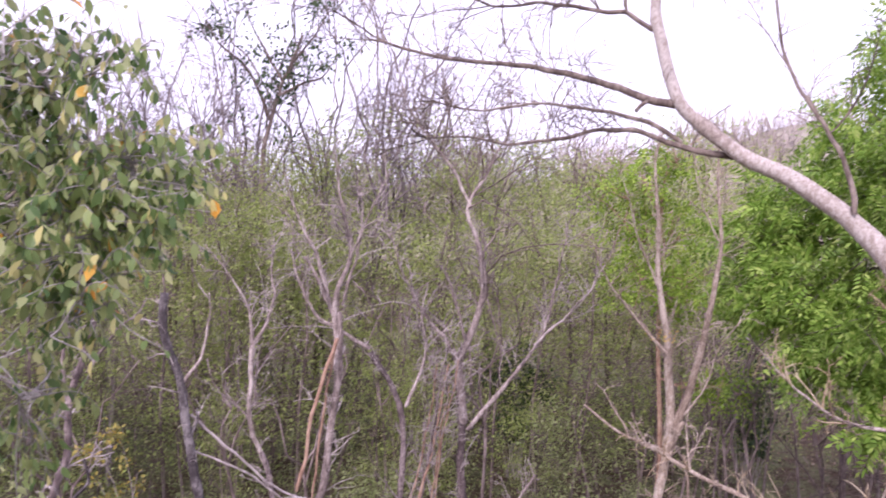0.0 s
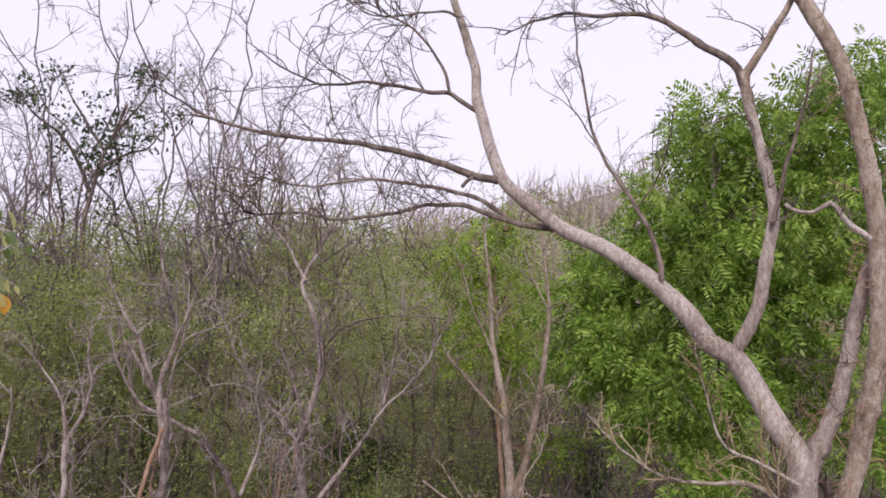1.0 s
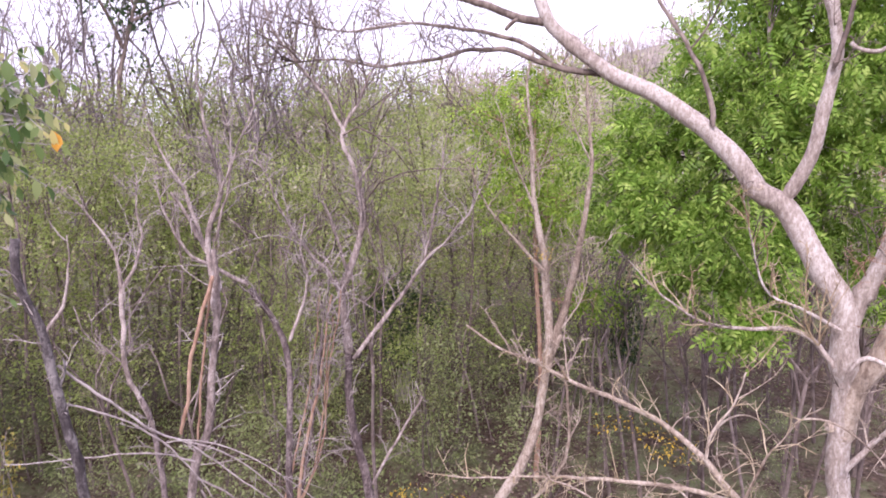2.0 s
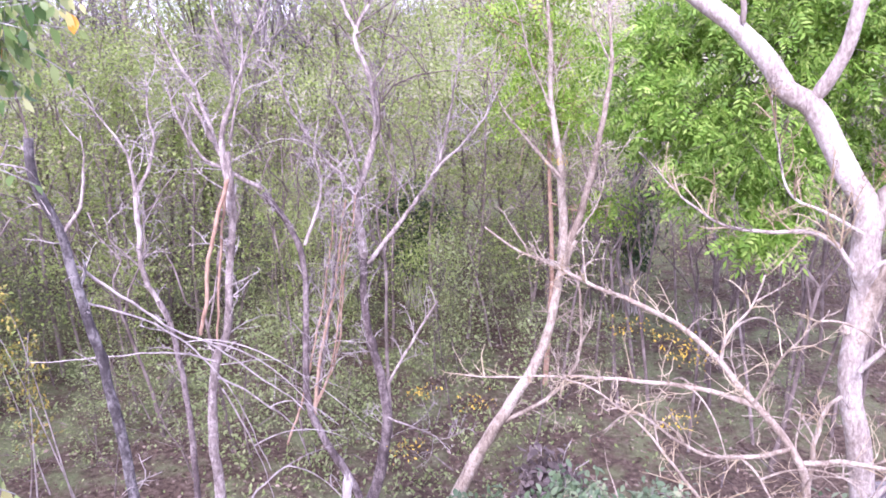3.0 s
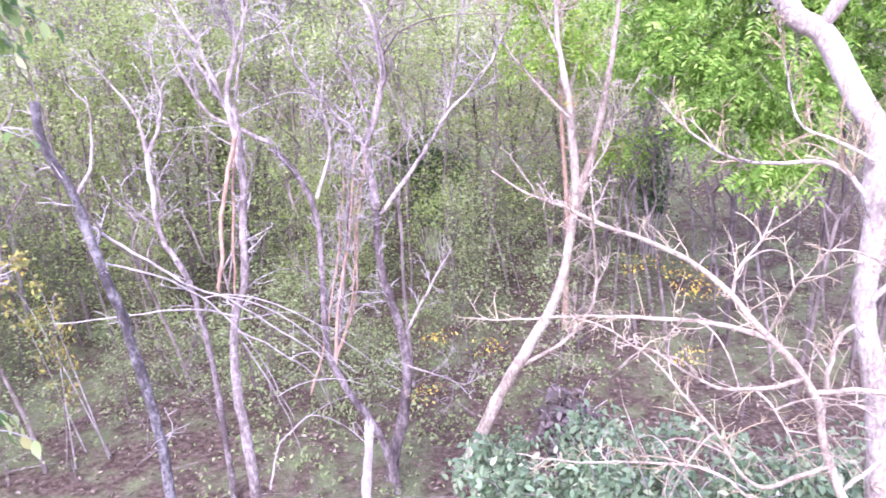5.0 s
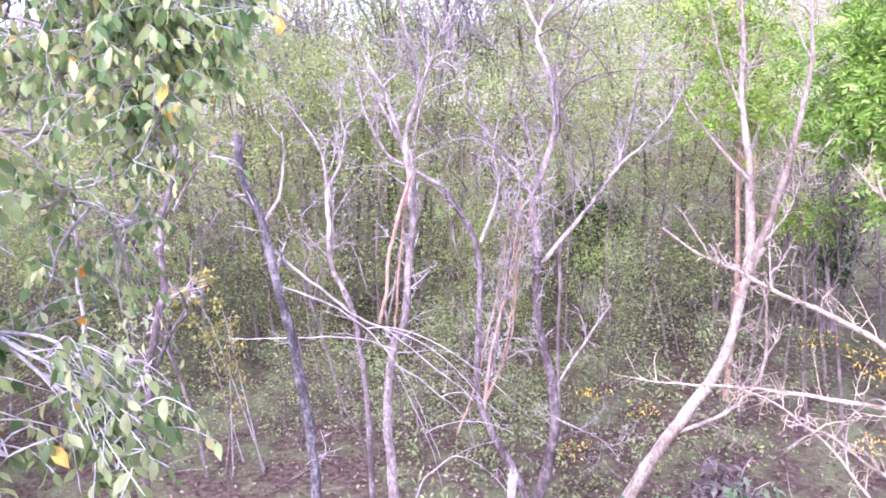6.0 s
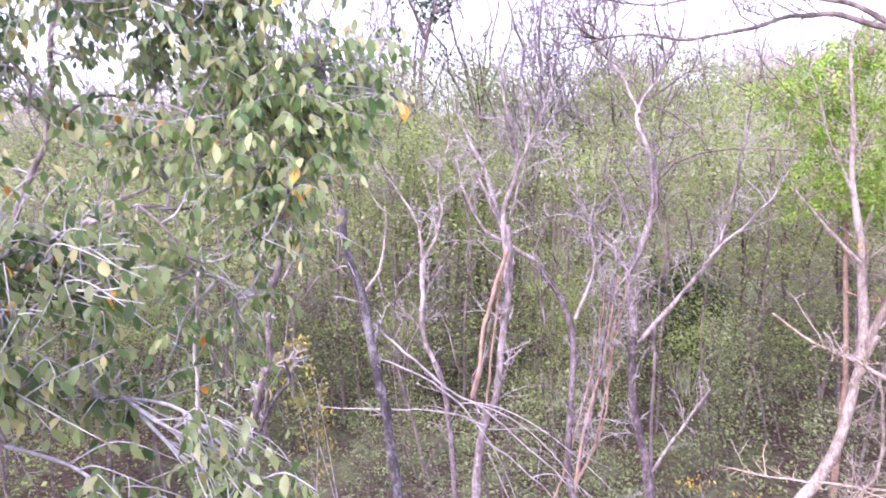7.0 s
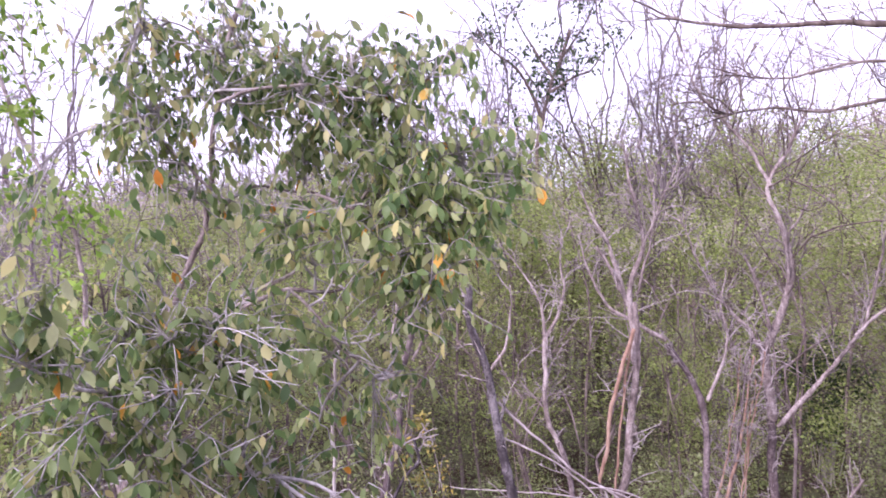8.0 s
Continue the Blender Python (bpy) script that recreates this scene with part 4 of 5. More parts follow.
def knot(tree, centre, axis, r, seed, label):
    """A healed branch scar: a lumpy collar of bark round a sunk, dark eye."""
    rng = np.random.default_rng(seed)
    axis = unit(np.array(axis, float))
    u = unit(np.cross(axis, (0.3, 0.2, 1.0)))
    w = np.cross(axis, u)
    rings, sides, v = 6, 12, []
    lump = rng.normal(1, 0.12, sides)
    for k in range(rings):
        t = k / (rings - 1)
        rad = r * (1.25 - 0.95 * t)
        high = r * (0.75 * math.sin(t * 2.6) - 0.15)
        for j in range(sides):
            a = 2 * math.pi * j / sides
            v.append(np.array(centre) + (u * math.cos(a) + w * math.sin(a) * 0.8) * rad * lump[j] + axis * high)
    f = [(k * sides + j, k * sides + (j + 1) % sides, (k + 1) * sides + (j + 1) % sides, (k + 1) * sides + j) for k in range(rings - 1) for j in range(sides)]
    g = Geo()
    g.add(v, f)
    g.f.append(np.array([[(rings - 1) * sides + j for j in range(sides)]]))
    part("knot", g, M_TAN, tree, label)


rg = np.random.default_rng(77)
# Outer limbs and twigs take the backlit-dark M_BRANCH instead of the pale bark.
pale_tree, pale_lines, pale_tips = skeleton_tree("bare_tree", BIG_LIMBS, 11, "large bare tree with smooth pale pinkish bark and long limbs", "tree", M_PALE, M_BRANCH, (4.2, 0.62, 3, 0.35), 0.8, fine=0.0095, special={3: M_TAN, 6: M_TAN} | {k: M_BRANCH for k in (5, 7, 9, 10, 11, 12, 13, 14, 15, 16, 17, 18)})
for k in (9, 11, 12, 13, 14, 15, 5):
    g = Geo()
    a, b, p = pale_lines[k]
    grow(g, rg, p, 0.0135, int(6 + 3.0 * len(p) * 0.06), 1.05, 3, 0.4, 0.75, 0.25, 3)
    part("twig_spray", g, M_BRANCH, pale_tree, kind="stuff")
knot(pale_tree, (4.50, 6.07, 5.20), (-0.97, 0.1, 0.1), 0.055, 3, "swollen bark scar")
knot(pale_tree, (4.56, 5.98, 5.12), (-0.7, -0.7, -0.1), 0.040, 4, "swollen bark scar")
knot(pale_tree, (4.77, 5.75, 2.92), (-0.55, -0.83, 0.0), 0.060, 5, "swollen bark scar")
knot(pale_tree, (3.90, 6.44, 7.36), (-0.5, -0.8, 0.3), 0.045, 6, "swollen bark scar")
low_tree, low_lines, low_tips = skeleton_tree("leaning_tree", LOW_LIMBS, 12, "slender pale leaning tree with tangled bare branches", "tree", M_TAN, M_GOLD, (4.5, 0.45, 2, 0.2), 0.8)
dee_tree, dee_lines, _ = skeleton_tree("bare_tree", DEE_LIMBS, 13, "forked bare tree with tan bark and crooked trunk", "tree", M_TAN, M_PALE_TWIG, (4.5, 0.75, 3, 0.35), 0.85)
cee_tree, cee_lines, _ = skeleton_tree("bare_tree", CEE_LIMBS, 14, "bare tree with grey trunk and spreading upper limbs", "tree", M_GREY, M_TWIG, (5.0, 0.8, 3, 0.45), special={0: M_STEM})
gee_tree, gee_lines, _ = skeleton_tree("bare_tree", GEE_LIMBS, 15, "thin grey bare tree leaning beside another trunk", "tree", M_GREY, M_TWIG, (4.5, 0.7, 3, 0.4), special={0: M_STEM, 3: M_RUST, 4: M_RUST, 5: M_STEM, 6: M_RUST, 7: M_STEM, 8: M_RUST})
bee_tree, bee_lines, _ = skeleton_tree("bare_tree", BEE_LIMBS, 16, "bare grey tree with rusty stems and broken limbs", "tree", M_GREY, M_TWIG, (4.5, 0.65, 3, 0.35), special={6: M_RUST, 7: M_RUST, 8: M_TWIG, 9: M_TWIG, 10: M_TWIG, 11: M_TWIG}, clean=(6, 7, 8, 9, 10, 11))
ay_tree, ay_lines, _ = skeleton_tree("bare_tree", AY_LIMBS, 17, "thin forked bare tree with grey bark", "tree", M_GREY, M_TWIG, (5.0, 0.7, 3, 0.35), special={0: M_STEM})
ee_tree, ee_lines, _ = skeleton_tree("dead_tree", EE_LIMBS, 18, "leaning dead trunk with dark weathered bark and broken top", "tree", M_DARK, M_TWIG, (1.3, 0.5, 2, 0.1), 0.72, special={1: M_GREY, 3: M_TWIG, 4: M_TWIG}, clean=(3, 4))
skeleton_tree("broken_stump", STUMP_LIMBS, 19, "tall pale broken stump with a splintered top", "stump", M_WOOD, M_TWIG, (0, 0, 1, 0))
skeleton_tree("dry_pole", POLE_LIMBS, 20, "thin pale dry stem standing beside the leafy tree", "stem", M_WOOD, M_TWIG, (0, 0, 1, 0))
nee_tree, nee_lines, _ = skeleton_tree("bare_tree", NEE_LIMBS, 22, "thin pale bare tree behind the leafy one", "tree", M_GREY, M_TWIG, (4.0, 0.5, 3, 0.3), special={0: M_STEM, 2: M_DARK})
lee_tree, _, lee_tips = skeleton_tree("sapling_tree", LEE_LIMBS, 21, "slender leaning tree with sparse light green leaves", "tree", M_GREY, M_TWIG, (7, 0.7, 2, 0.3))
g = Geo()
pos = np.array([t[0] for t in lee_tips])
scatter(g, KITE, np.repeat(pos, 5, 0) + rg.normal(0, 0.08, (len(pos) * 5, 3)), rg.normal(0, 1, (len(pos) * 5, 3)) + (0, 0, -0.4), rg.uniform(0.06, 0.13, len(pos) * 5), rg, 0.5)
part("foliage", g, L_BRIGHT, lee_tree, kind="stuff")


def tangle(tree, lines, picks, seed, per, length, r, up, wood, start=0.15, levels=3):
    """Long arching dead twigs on some of a tree's limbs."""
    rng = np.random.default_rng(seed)
    g = Geo()
    for k in picks:
        p = lines[k][2]
        n = int(per * np.linalg.norm(np.diff(p, axis=0), axis=1).sum())
        grow(g, rng, p, r, n, length, levels, up, 1.0, start, 4, None, 0.75, 0.24)
    part("twig_spray", g, wood, tree, kind="stuff")


def arcs(tree, lines, picks, seed, per, length, r, wood, heading=0.0, fan=3.14, low=-0.1, high=0.7):
    """Long smooth dead shoots that rise and bow over under their weight."""
    rng = np.random.default_rng(seed)
    g = Geo()
    s = np.linspace(0, 1, 14)[:, None]
    for k in picks:
        p = lines[k][2]
        n = max(1, int(per * np.linalg.norm(np.diff(p, axis=0), axis=1).sum()))
        for _ in range(n):
            o = p[int(rng.integers(len(p) // 5, len(p)))]
            a = heading + rng.uniform(-fan, fan)
            ln = length * rng.uniform(0.5, 1.25)
            d = np.array((math.cos(a), 0.6 * math.sin(a), rng.uniform(low, high)))
            side = rng.normal(0, 0.25, 3) * (1, 1, 0)
            q = o + d * ln * s + side * ln * s ** 2 + np.array((0, 0, -1.0)) * ln * rng.uniform(0.35, 0.95) * s ** 2
            tube(g, q, np.linspace(r, r * 0.35, len(q)), 5)
            grow(g, rng, q, r * 0.8, int(rng.integers(1, 4)), ln * 0.35, 1, -0.2, 0.8, 0.4, 3, None, 0.7, 0.15)
    part("twig_spray", g, wood, tree, kind="stuff")


tangle(pale_tree, pale_lines, (2, 3), 320, 4.0, 0.5, 0.010, -0.5, M_RUST, 0.2)
tangle(pale_tree, pale_lines, (20, 19), 321, 8.0, 0.6, 0.014, 0.3, M_GOLD, 0.1)
tangle(pale_tree, pale_lines, (21, 22, 23), 322, 5.0, 0.6, 0.014, 0.1, M_TAN, 0.2)
tangle(low_tree, low_lines, range(1, len(low_lines)), 301, 1.3, 1.0, 0.013, 0.1, M_TAN, 0.15, 2)
arcs(low_tree, low_lines, range(1, len(low_lines)), 331, 0.9, 1.2, 0.011, M_TAN)
tangle(low_tree, low_lines, range(len(low_lines)), 340, 3.6, 0.55, 0.0065, 0.25, M_GOLD, 0.1, 2)
tangle(low_tree, low_lines, (0,), 302, 1.4, 0.9, 0.015, 0.3, M_TAN, 0.5)
arcs(ee_tree, ee_lines, (3, 4), 303, 0.6, 1.5, 0.009, M_TWIG, 0.0, 1.1, -0.4, 0.45)
tangle(ee_tree, ee_lines, (0,), 304, 1.0, 0.6, 0.013, 0.1, M_TWIG, 0.45, 2)
arcs(bee_tree, bee_lines, (9, 10, 11), 305, 1.0, 1.1, 0.009, M_TWIG, 0.1, 1.6, -0.3, 0.8)
tangle(bee_tree, bee_lines, (0,), 306, 0.6, 0.9, 0.014, 0.15, M_TWIG, 0.6, 2)
tangle(ay_tree, ay_lines, (2, 3), 307, 1.8, 0.9, 0.012, 0.2, M_TWIG)
tangle(gee_tree, gee_lines, (1, 2), 308, 2.0, 0.9, 0.012, 0.3, M_TWIG)
tangle(cee_tree, cee_lines, (1, 2), 309, 4.0, 1.9, 0.018, 0.5, M_BRANCH, 0.35)
tangle(bee_tree, bee_lines, (1, 2, 4), 312, 2.2, 1.0, 0.013, 0.45, M_TWIG, 0.4)
tangle(cee_tree, cee_lines, (0, 3, 4, 6, 10), 310, 1.6, 0.8, 0.012, 0.2, M_TWIG, 0.3)
tangle(dee_tree, dee_lines, (1, 2, 3, 6, 7), 311, 2.2, 0.8, 0.013, 0.25, M_TAN)
# yellow leaf sprays in the leaning tree
g = Geo()
for c in YELLOW_SPOTS:
    q = np.array(c) + rg.normal(0, (0.11, 0.08, 0.05), (44, 3))
    scatter(g, KITE, q, rg.normal(0, 1, (44, 3)) + (0, 0, -0.6), rg.uniform(0.022, 0.042, 44), rg, 0.4)
part("yellow_foliage", g, L_YELLOW, low_tree, "last yellow leaves on the bare twigs", "stuff")


# ---- the leafy tree close by ----
def leafy_tree():
    rng = np.random.default_rng(31)
    tree, lines, _ = skeleton_tree("leafy_tree", LEFT_LIMBS, 31, "leafy tree with drooping green leaves, some turned orange", "tree", M_GREY, M_ASHEN, (5.5, 0.32, 2, 0.05), 0.8)
    tangle(tree, lines, (11, 12, 13, 15), 313, 4.0, 0.40, 0.0055, 0.0, M_ASHEN, 0.1, 2)
    allp = np.vstack([p for _, _, p in lines])
    allp = allp[allp[:, 2] > 4.5]
    tw, pos, dirs = Geo(), [], []
    for cx, cy, cz, rx, rz, n in LEFT_CLUMPS:
        c = np.array((cx, cy, cz))
        o = allp[np.argmin(np.linalg.norm(allp - c, axis=1))]
        mid = (o + c) / 2 + rng.normal(0, 0.06, 3)
        main = spline([o, mid, c], 0.06)
        tube(tw, main, np.linspace(0.010, 0.005, len(main)), 5)
        for _ in range(int(n * 2.15)):
            e = c + rng.normal(0, 0.72, 3) * (rx, rx, rz)
            s = main[rng.integers(len(main) // 3, len(main))]
            m = (s + e) / 2 + rng.normal(0, 0.05, 3) + (0, 0, 0.04)
            q = spline([s, m, e], 0.05)
            tube(tw, q, np.linspace(0.0045, 0.0018, len(q)), 3)
            k = int(rng.integers(4, 10))
            idx = np.linspace(len(q) * 0.35, len(q) - 1, k).astype(int)
            for w, ix in enumerate(idx):
                t = unit(q[min(ix + 1, len(q) - 1)] - q[max(ix - 1, 0)])
                sd = unit(np.cross(t, (0, 0, 1))) * (1 if w % 2 else -1)
                pos.append(q[ix])
                dirs.append(t * 0.35 + sd * rng.uniform(0.3, 0.8) + np.array((0, 0, -rng.uniform(0.3, 1.7))) + rng.normal(0, 0.2, 3))
    part("twig_spray", tw, M_ASHEN, tree, kind="stuff")
    pos, dirs = np.array(pos), np.array(dirs)
    size = rng.uniform(0.045, 0.094, len(pos))
    front = np.argsort(np.hypot(pos[:, 0], pos[:, 1]))
    singles = front[:280]
    rest = front[280:]
    g = Geo()
    scatter(g, BLADE, pos[rest], dirs[rest], size[rest], rng, 0.55)
    part("foliage", g, L_BROAD, tree, kind="stuff")
    meshes = []
    for mat in (L_BROAD_ONE, L_ORANGE):
        for curl in (0.0, 0.12):
            s = Geo()
            v = np.array(BLADE[0])
            v[:, 2] -= curl * v[:, 1] ** 2
            s.add(v, BLADE[1])
            meshes.append(s.mesh("leaf", mat))
    rot = frames_of(dirs, rng, 0.55)
    orange = set(rng.choice(len(pos), 85, replace=False).tolist())
    base = np.array(tree.location)
    for i in sorted(set(singles.tolist()) | orange):
        gold = i in orange
        ob = new("leaf", meshes[(2 if gold else 0) + int(rng.integers(0, 2))])
        ob.parent = tree
        m = np.eye(4)
        m[:3, :3] = rot[i] * size[i] * (1.25 if gold else 1.0)
        m[:3, 3] = pos[i] - base + (rng.normal(0, 0.012, 3) if gold else 0)
        ob.matrix_basis = Matrix(m.tolist())
        if gold:
            tagged(ob, "orange withered leaf")


leafy_tree()


# ---- crowns from clumps ----
def crown_tree(name, foot, clumps, seed, label, wood, leaf, shape, size, per, trunk_r=0.16, flat=0.55):
    """A leafy tree: trunk, limbs reaching into each clump, fronds on twigs. clumps: x, y, z, radius."""
    rng = np.random.default_rng(seed)
    tree = thing(name, (foot[0], foot[1], 0), label, "tree")
    cs = np.array(clumps)
    top = cs[:, :3].mean(0)
    g, p = limb_geo([(foot[0], foot[1], -0.25), (foot[0] + 0.1, foot[1], top[2] * 0.35), (top[0] * 0.6 + foot[0] * 0.4, top[1] * 0.6 + foot[1] * 0.4, top[2] * 0.75), tuple(top + (0, 0, 1.0))], trunk_r, trunk_r * 0.4, rng, 9, 0.15)
    part("trunk", g, wood, tree)
    tw, lv = Geo(), Geo()
    for x, y, z, r in clumps:
        c = np.array((x, y, z))
        o = p[int(np.argmin(np.linalg.norm(p - (c - (0, 0, r)), axis=1)))]
        q = spline([o, (o + c) / 2 + rng.normal(0, 0.15, 3) + (0, 0, -0.1), c], 0.15)
        gl, q = limb_geo(q, trunk_r * 0.32, 0.015, rng, 5, 0.2)
        part("limb", gl, wood, tree)
        n = int(per * r ** 2)
        v = rng.normal(0, 1, (n, 3))
        v /= np.linalg.norm(v, axis=1)[:, None]
        rad = r * rng.random(n) ** 0.4
        lump = 1 + 0.28 * np.sin(v[:, 0] * 5 + seed) * np.cos(v[:, 2] * 6 + x)
        pos = c + v * (rad * lump)[:, None] * (1, 1, 0.85)
        out = v * (0.9, 0.9, 0.3) + rng.normal(0, 0.45, (n, 3)) + (0, 0, -0.45)
        scatter(lv, shape, pos, out, rng.uniform(0.7, 1.25, n) * size, rng, flat)
        for _ in range(int(8 + 10 * r)):
            e = c + rng.normal(0, 0.55 * r, 3)
            s = q[rng.integers(len(q) // 3, len(q))]
            t = spline([s, (s + e) / 2 + (0, 0, 0.1), e], 0.2)
            tube(tw, t, np.linspace(0.014, 0.004, len(t)), 3)
    part("twig_spray", tw, wood, tree, kind="stuff")
    part("foliage", lv, leaf, tree, kind="stuff")
    return tree


crown_tree("green_tree", (11.5, 14.5), RIGHT_CLUMPS, 41, "dense bright green tree with feathery compound leaves", M_BROWN, L_BRIGHT, FROND, 0.33, 430, 0.12)
crown_tree("young_green_tree", (4.6, 16.0), YELLOW_CLUMPS, 42, "young tree in fresh yellow-green leaf", M_RUST, L_YELLOWGREEN, FROND_FINE, 0.28, 330, 0.07)


# ---- shrubs ----
def shrub(name, at, r, h, n, seed, leaf, size, label, shape=KITE, group=""):
    rng = np.random.default_rng(seed)
    sh = thing(name, (at[0], at[1], 0), label, "shrub", group)
    tw, tips = Geo(), []
    for _ in range(n):
        a = rng.uniform(0, 2 * np.pi)
        e = np.array((at[0] + math.cos(a) * r * rng.random() ** 0.5, at[1] + math.sin(a) * r * rng.random() ** 0.5, h * rng.uniform(0.75, 1.1)))
        o = np.array((at[0], at[1], -0.1)) + rng.normal(0, 0.18, 3) * (1, 1, 0)
        q = spline([o, (o * 0.4 + e * 0.6) + (0, 0, 0.25 * h), e], 0.15)
        tube(tw, q, np.linspace(0.018, 0.005, len(q)), 4)
        grow(tw, rng, q, 0.008, 5, 0.45, 2, 0.3, 0.9, 0.35, 3, tips, 0.62, 0.25, False)
    part("stem_clump", tw, M_TWIG, sh, kind="stuff")
    pos = np.array([t[0] for t in tips])
    k = 5
    pos = np.repeat(pos, k, 0) + rng.normal(0, 0.09, (len(pos) * k, 3))
    pos[:, 2] = np.maximum(pos[:, 2], 0.1)
    g = Geo()
    scatter(g, shape, pos, rng.normal(0, 1, pos.shape) + (0, 0, -0.2), rng.uniform(0.6, 1.25, len(pos)) * size, rng, 0.65)
    part("foliage", g, leaf, sh, kind="stuff")
    return sh


x, y, r, h, n = BROAD_SHRUBS[-1]
shrub("withered_shrub", (x, y), r, h, n, 57, L_WITHER, 0.16, "withered shrub with curled purple-brown leaves", BLADE)
for i, (x, y, r, h, n) in enumerate(BROAD_SHRUBS[:-1]):
    shrub("broadleaf_shrub", (x, y), r, h, n, 50 + i, L_SHRUB, 0.13, "dense shrub with broad blue-green leaves", BLADE, "broadleaf shrubs")
shrub("yellowing_shrub", YELLOW_SHRUB[:2], 1.0, YELLOW_SHRUB[2], 4, 63, L_FADE, 0.10, "thin shrub with yellowing leaves near the leafy tree")
shrub("dark_bush", (2.2, 21.5), 1.5, 3.4, 26, 61, L_DEEP, 0.15, "dark green evergreen bush among bare trunks")
shrub("dark_bush", (8.2, 20.0), 1.6, 4.2, 22, 62, L_DEEP, 0.15, "dark green evergreen bush among bare trunks")


# ---- the wood behind ----
def far_tree(name, seed, height, trunk_r, wood, leaf, label, branches, leaves, spread, crown_from, size, group):
    """A slender woodland tree at the origin, to be copied."""
    rng = np.random.default_rng(seed)
    tree = thing(name, (0, 0, 0), label, "tree", group)
    bend = rng.normal(0, 0.45, 2)
    if leaves == 0:
        fork = height * rng.uniform(0.38, 0.5)
        g, p = limb_geo([(0, 0, -0.3), (bend[0] * 0.5, bend[1] * 0.5, fork * 0.5), (bend[0], bend[1], fork)], trunk_r, trunk_r * 0.6, rng, 6, 0.4, 0.03)
        part("trunk", g, wood, tree)
        tw, turn = Geo(), rng.uniform(0, 6.28)
        for k in range(branches):
            a = turn + k * 2.4 + rng.normal(0, 0.3)
            out = spread * rng.uniform(0.55, 1.3)
            o = p[-1 - int(rng.integers(0, max(1, len(p) // 4)))]
            top = height * rng.uniform(0.68, 1.0)
            side = np.array((math.cos(a), math.sin(a), 0))
            e = o * (1, 1, 0) + side * out + np.array((0, 0, top))
            m1 = o + side * out * 0.3 + np.array((0, 0, (top - o[2]) * 0.36)) + rng.normal(0, 0.2, 3)
            m2 = o + side * out * 0.62 + np.array((0, 0, (top - o[2]) * 0.68)) + rng.normal(0, 0.3, 3)
            q = spline([o, m1, m2, e], 0.5) + 0
            q[1:-1] += rng.normal(0, 0.07, q[1:-1].shape)
            tube(tw, q, np.linspace(trunk_r * 0.5, 0.012, len(q)), 5)
            grow(tw, rng, q, trunk_r * 0.32, 7 if height > 11 else 6, spread * 0.62, 3 if height > 11 else 2, 0.12, 1.0, 0.15, 3, None, 0.62, 0.2, False, 0.0045)
        part("crown", tw, wood, tree, kind="stuff")
        return tree
    line = [(0, 0, -0.3), (bend[0] * 0.6, bend[1] * 0.6, height * 0.33), (bend[0] * 0.3, bend[1], height * 0.66), (bend[0] * 1.4, bend[1] * 0.5, height * 0.97)]
    g, p = limb_geo(line, trunk_r, trunk_r * 0.22, rng, 6, 0.45, 0.03)
    part("trunk", g, wood, tree)
    tw, tips = Geo(), []
    grow(tw, rng, p, trunk_r * 0.55, branches, spread, 2, 0.28, 0.85, crown_from, 3, tips, 0.55, 0.18, False, 0.004)
    part("crown", tw, wood, tree, kind="stuff")
    if leaves:
        m = 34
        v = rng.random(m) ** 0.75
        wide = np.sqrt(np.clip(1 - (v * 1.15 - 0.25) ** 2, 0.1, 1))
        a, rr = rng.uniform(0, 6.28, m), spread * 0.72 * np.sqrt(rng.random(m)) * wide
        mid = np.stack([rr * np.cos(a), rr * np.sin(a), height * (crown_from + (0.97 - crown_from) * v)], -1)
        k = int(leaves / m)
        d = rng.normal(0, 1, (m, k, 3))
        d /= np.linalg.norm(d, axis=2)[:, :, None]
        rad = (spread * rng.uniform(0.2, 0.42, m))[:, None, None] * rng.random((m, k, 1)) ** 0.5
        pos = (mid[:, None] + d * rad * (1.25, 1.25, 0.6)).reshape(-1, 3)
        loose = rng.random(len(pos)) < 0.4
        u, ang = rng.random(len(pos)) ** 0.8, rng.uniform(0, 6.28, len(pos))
        out = spread * np.sqrt(rng.random(len(pos)) * np.clip(1.05 - (u * 1.5 - 0.6) ** 2, 0.1, 1))
        veil = np.stack([out * np.cos(ang), out * np.sin(ang), height * (crown_from * 0.7 + (1.0 - crown_from * 0.7) * u)], -1)
        pos = np.where(loose[:, None], veil, pos)
        g = Geo()
        scatter(g, LEAFLET, pos, rng.normal(0, 1, pos.shape) * (1, 1, 0.35) + (0, 0, -0.15), rng.uniform(0.55, 1.25, len(pos)) * size, rng, 0.74)
        part("foliage", g, leaf, tree, kind="stuff")
    return tree


def plant(rng, kinds, spots, lo=0.85, hi=1.12):
    """Stand copies of the given trees on the spots; each kind's first one is the original."""
    unused = list(kinds)
    for x, y in spots:
        k = int(rng.integers(0, len(kinds)))
        s = rng.uniform(lo, hi)
        m = pose(x, y, 0, rng.normal(0, 2.0), rng.normal(0, 2.0), rng.uniform(0, 360))
        if kinds[k] in unused:
            unused.remove(kinds[k])
            kinds[k].matrix_basis = m @ Matrix.Scale(s, 4)
        else:
            ob = copy_thing(kinds[k], m)
            ob.scale = (s, s, s * rng.uniform(0.93, 1.07))
    for ob in unused:
        x, y = spots[0]
        ob.matrix_basis = pose(x + rng.uniform(2, 4), y + rng.uniform(1, 3), 0)


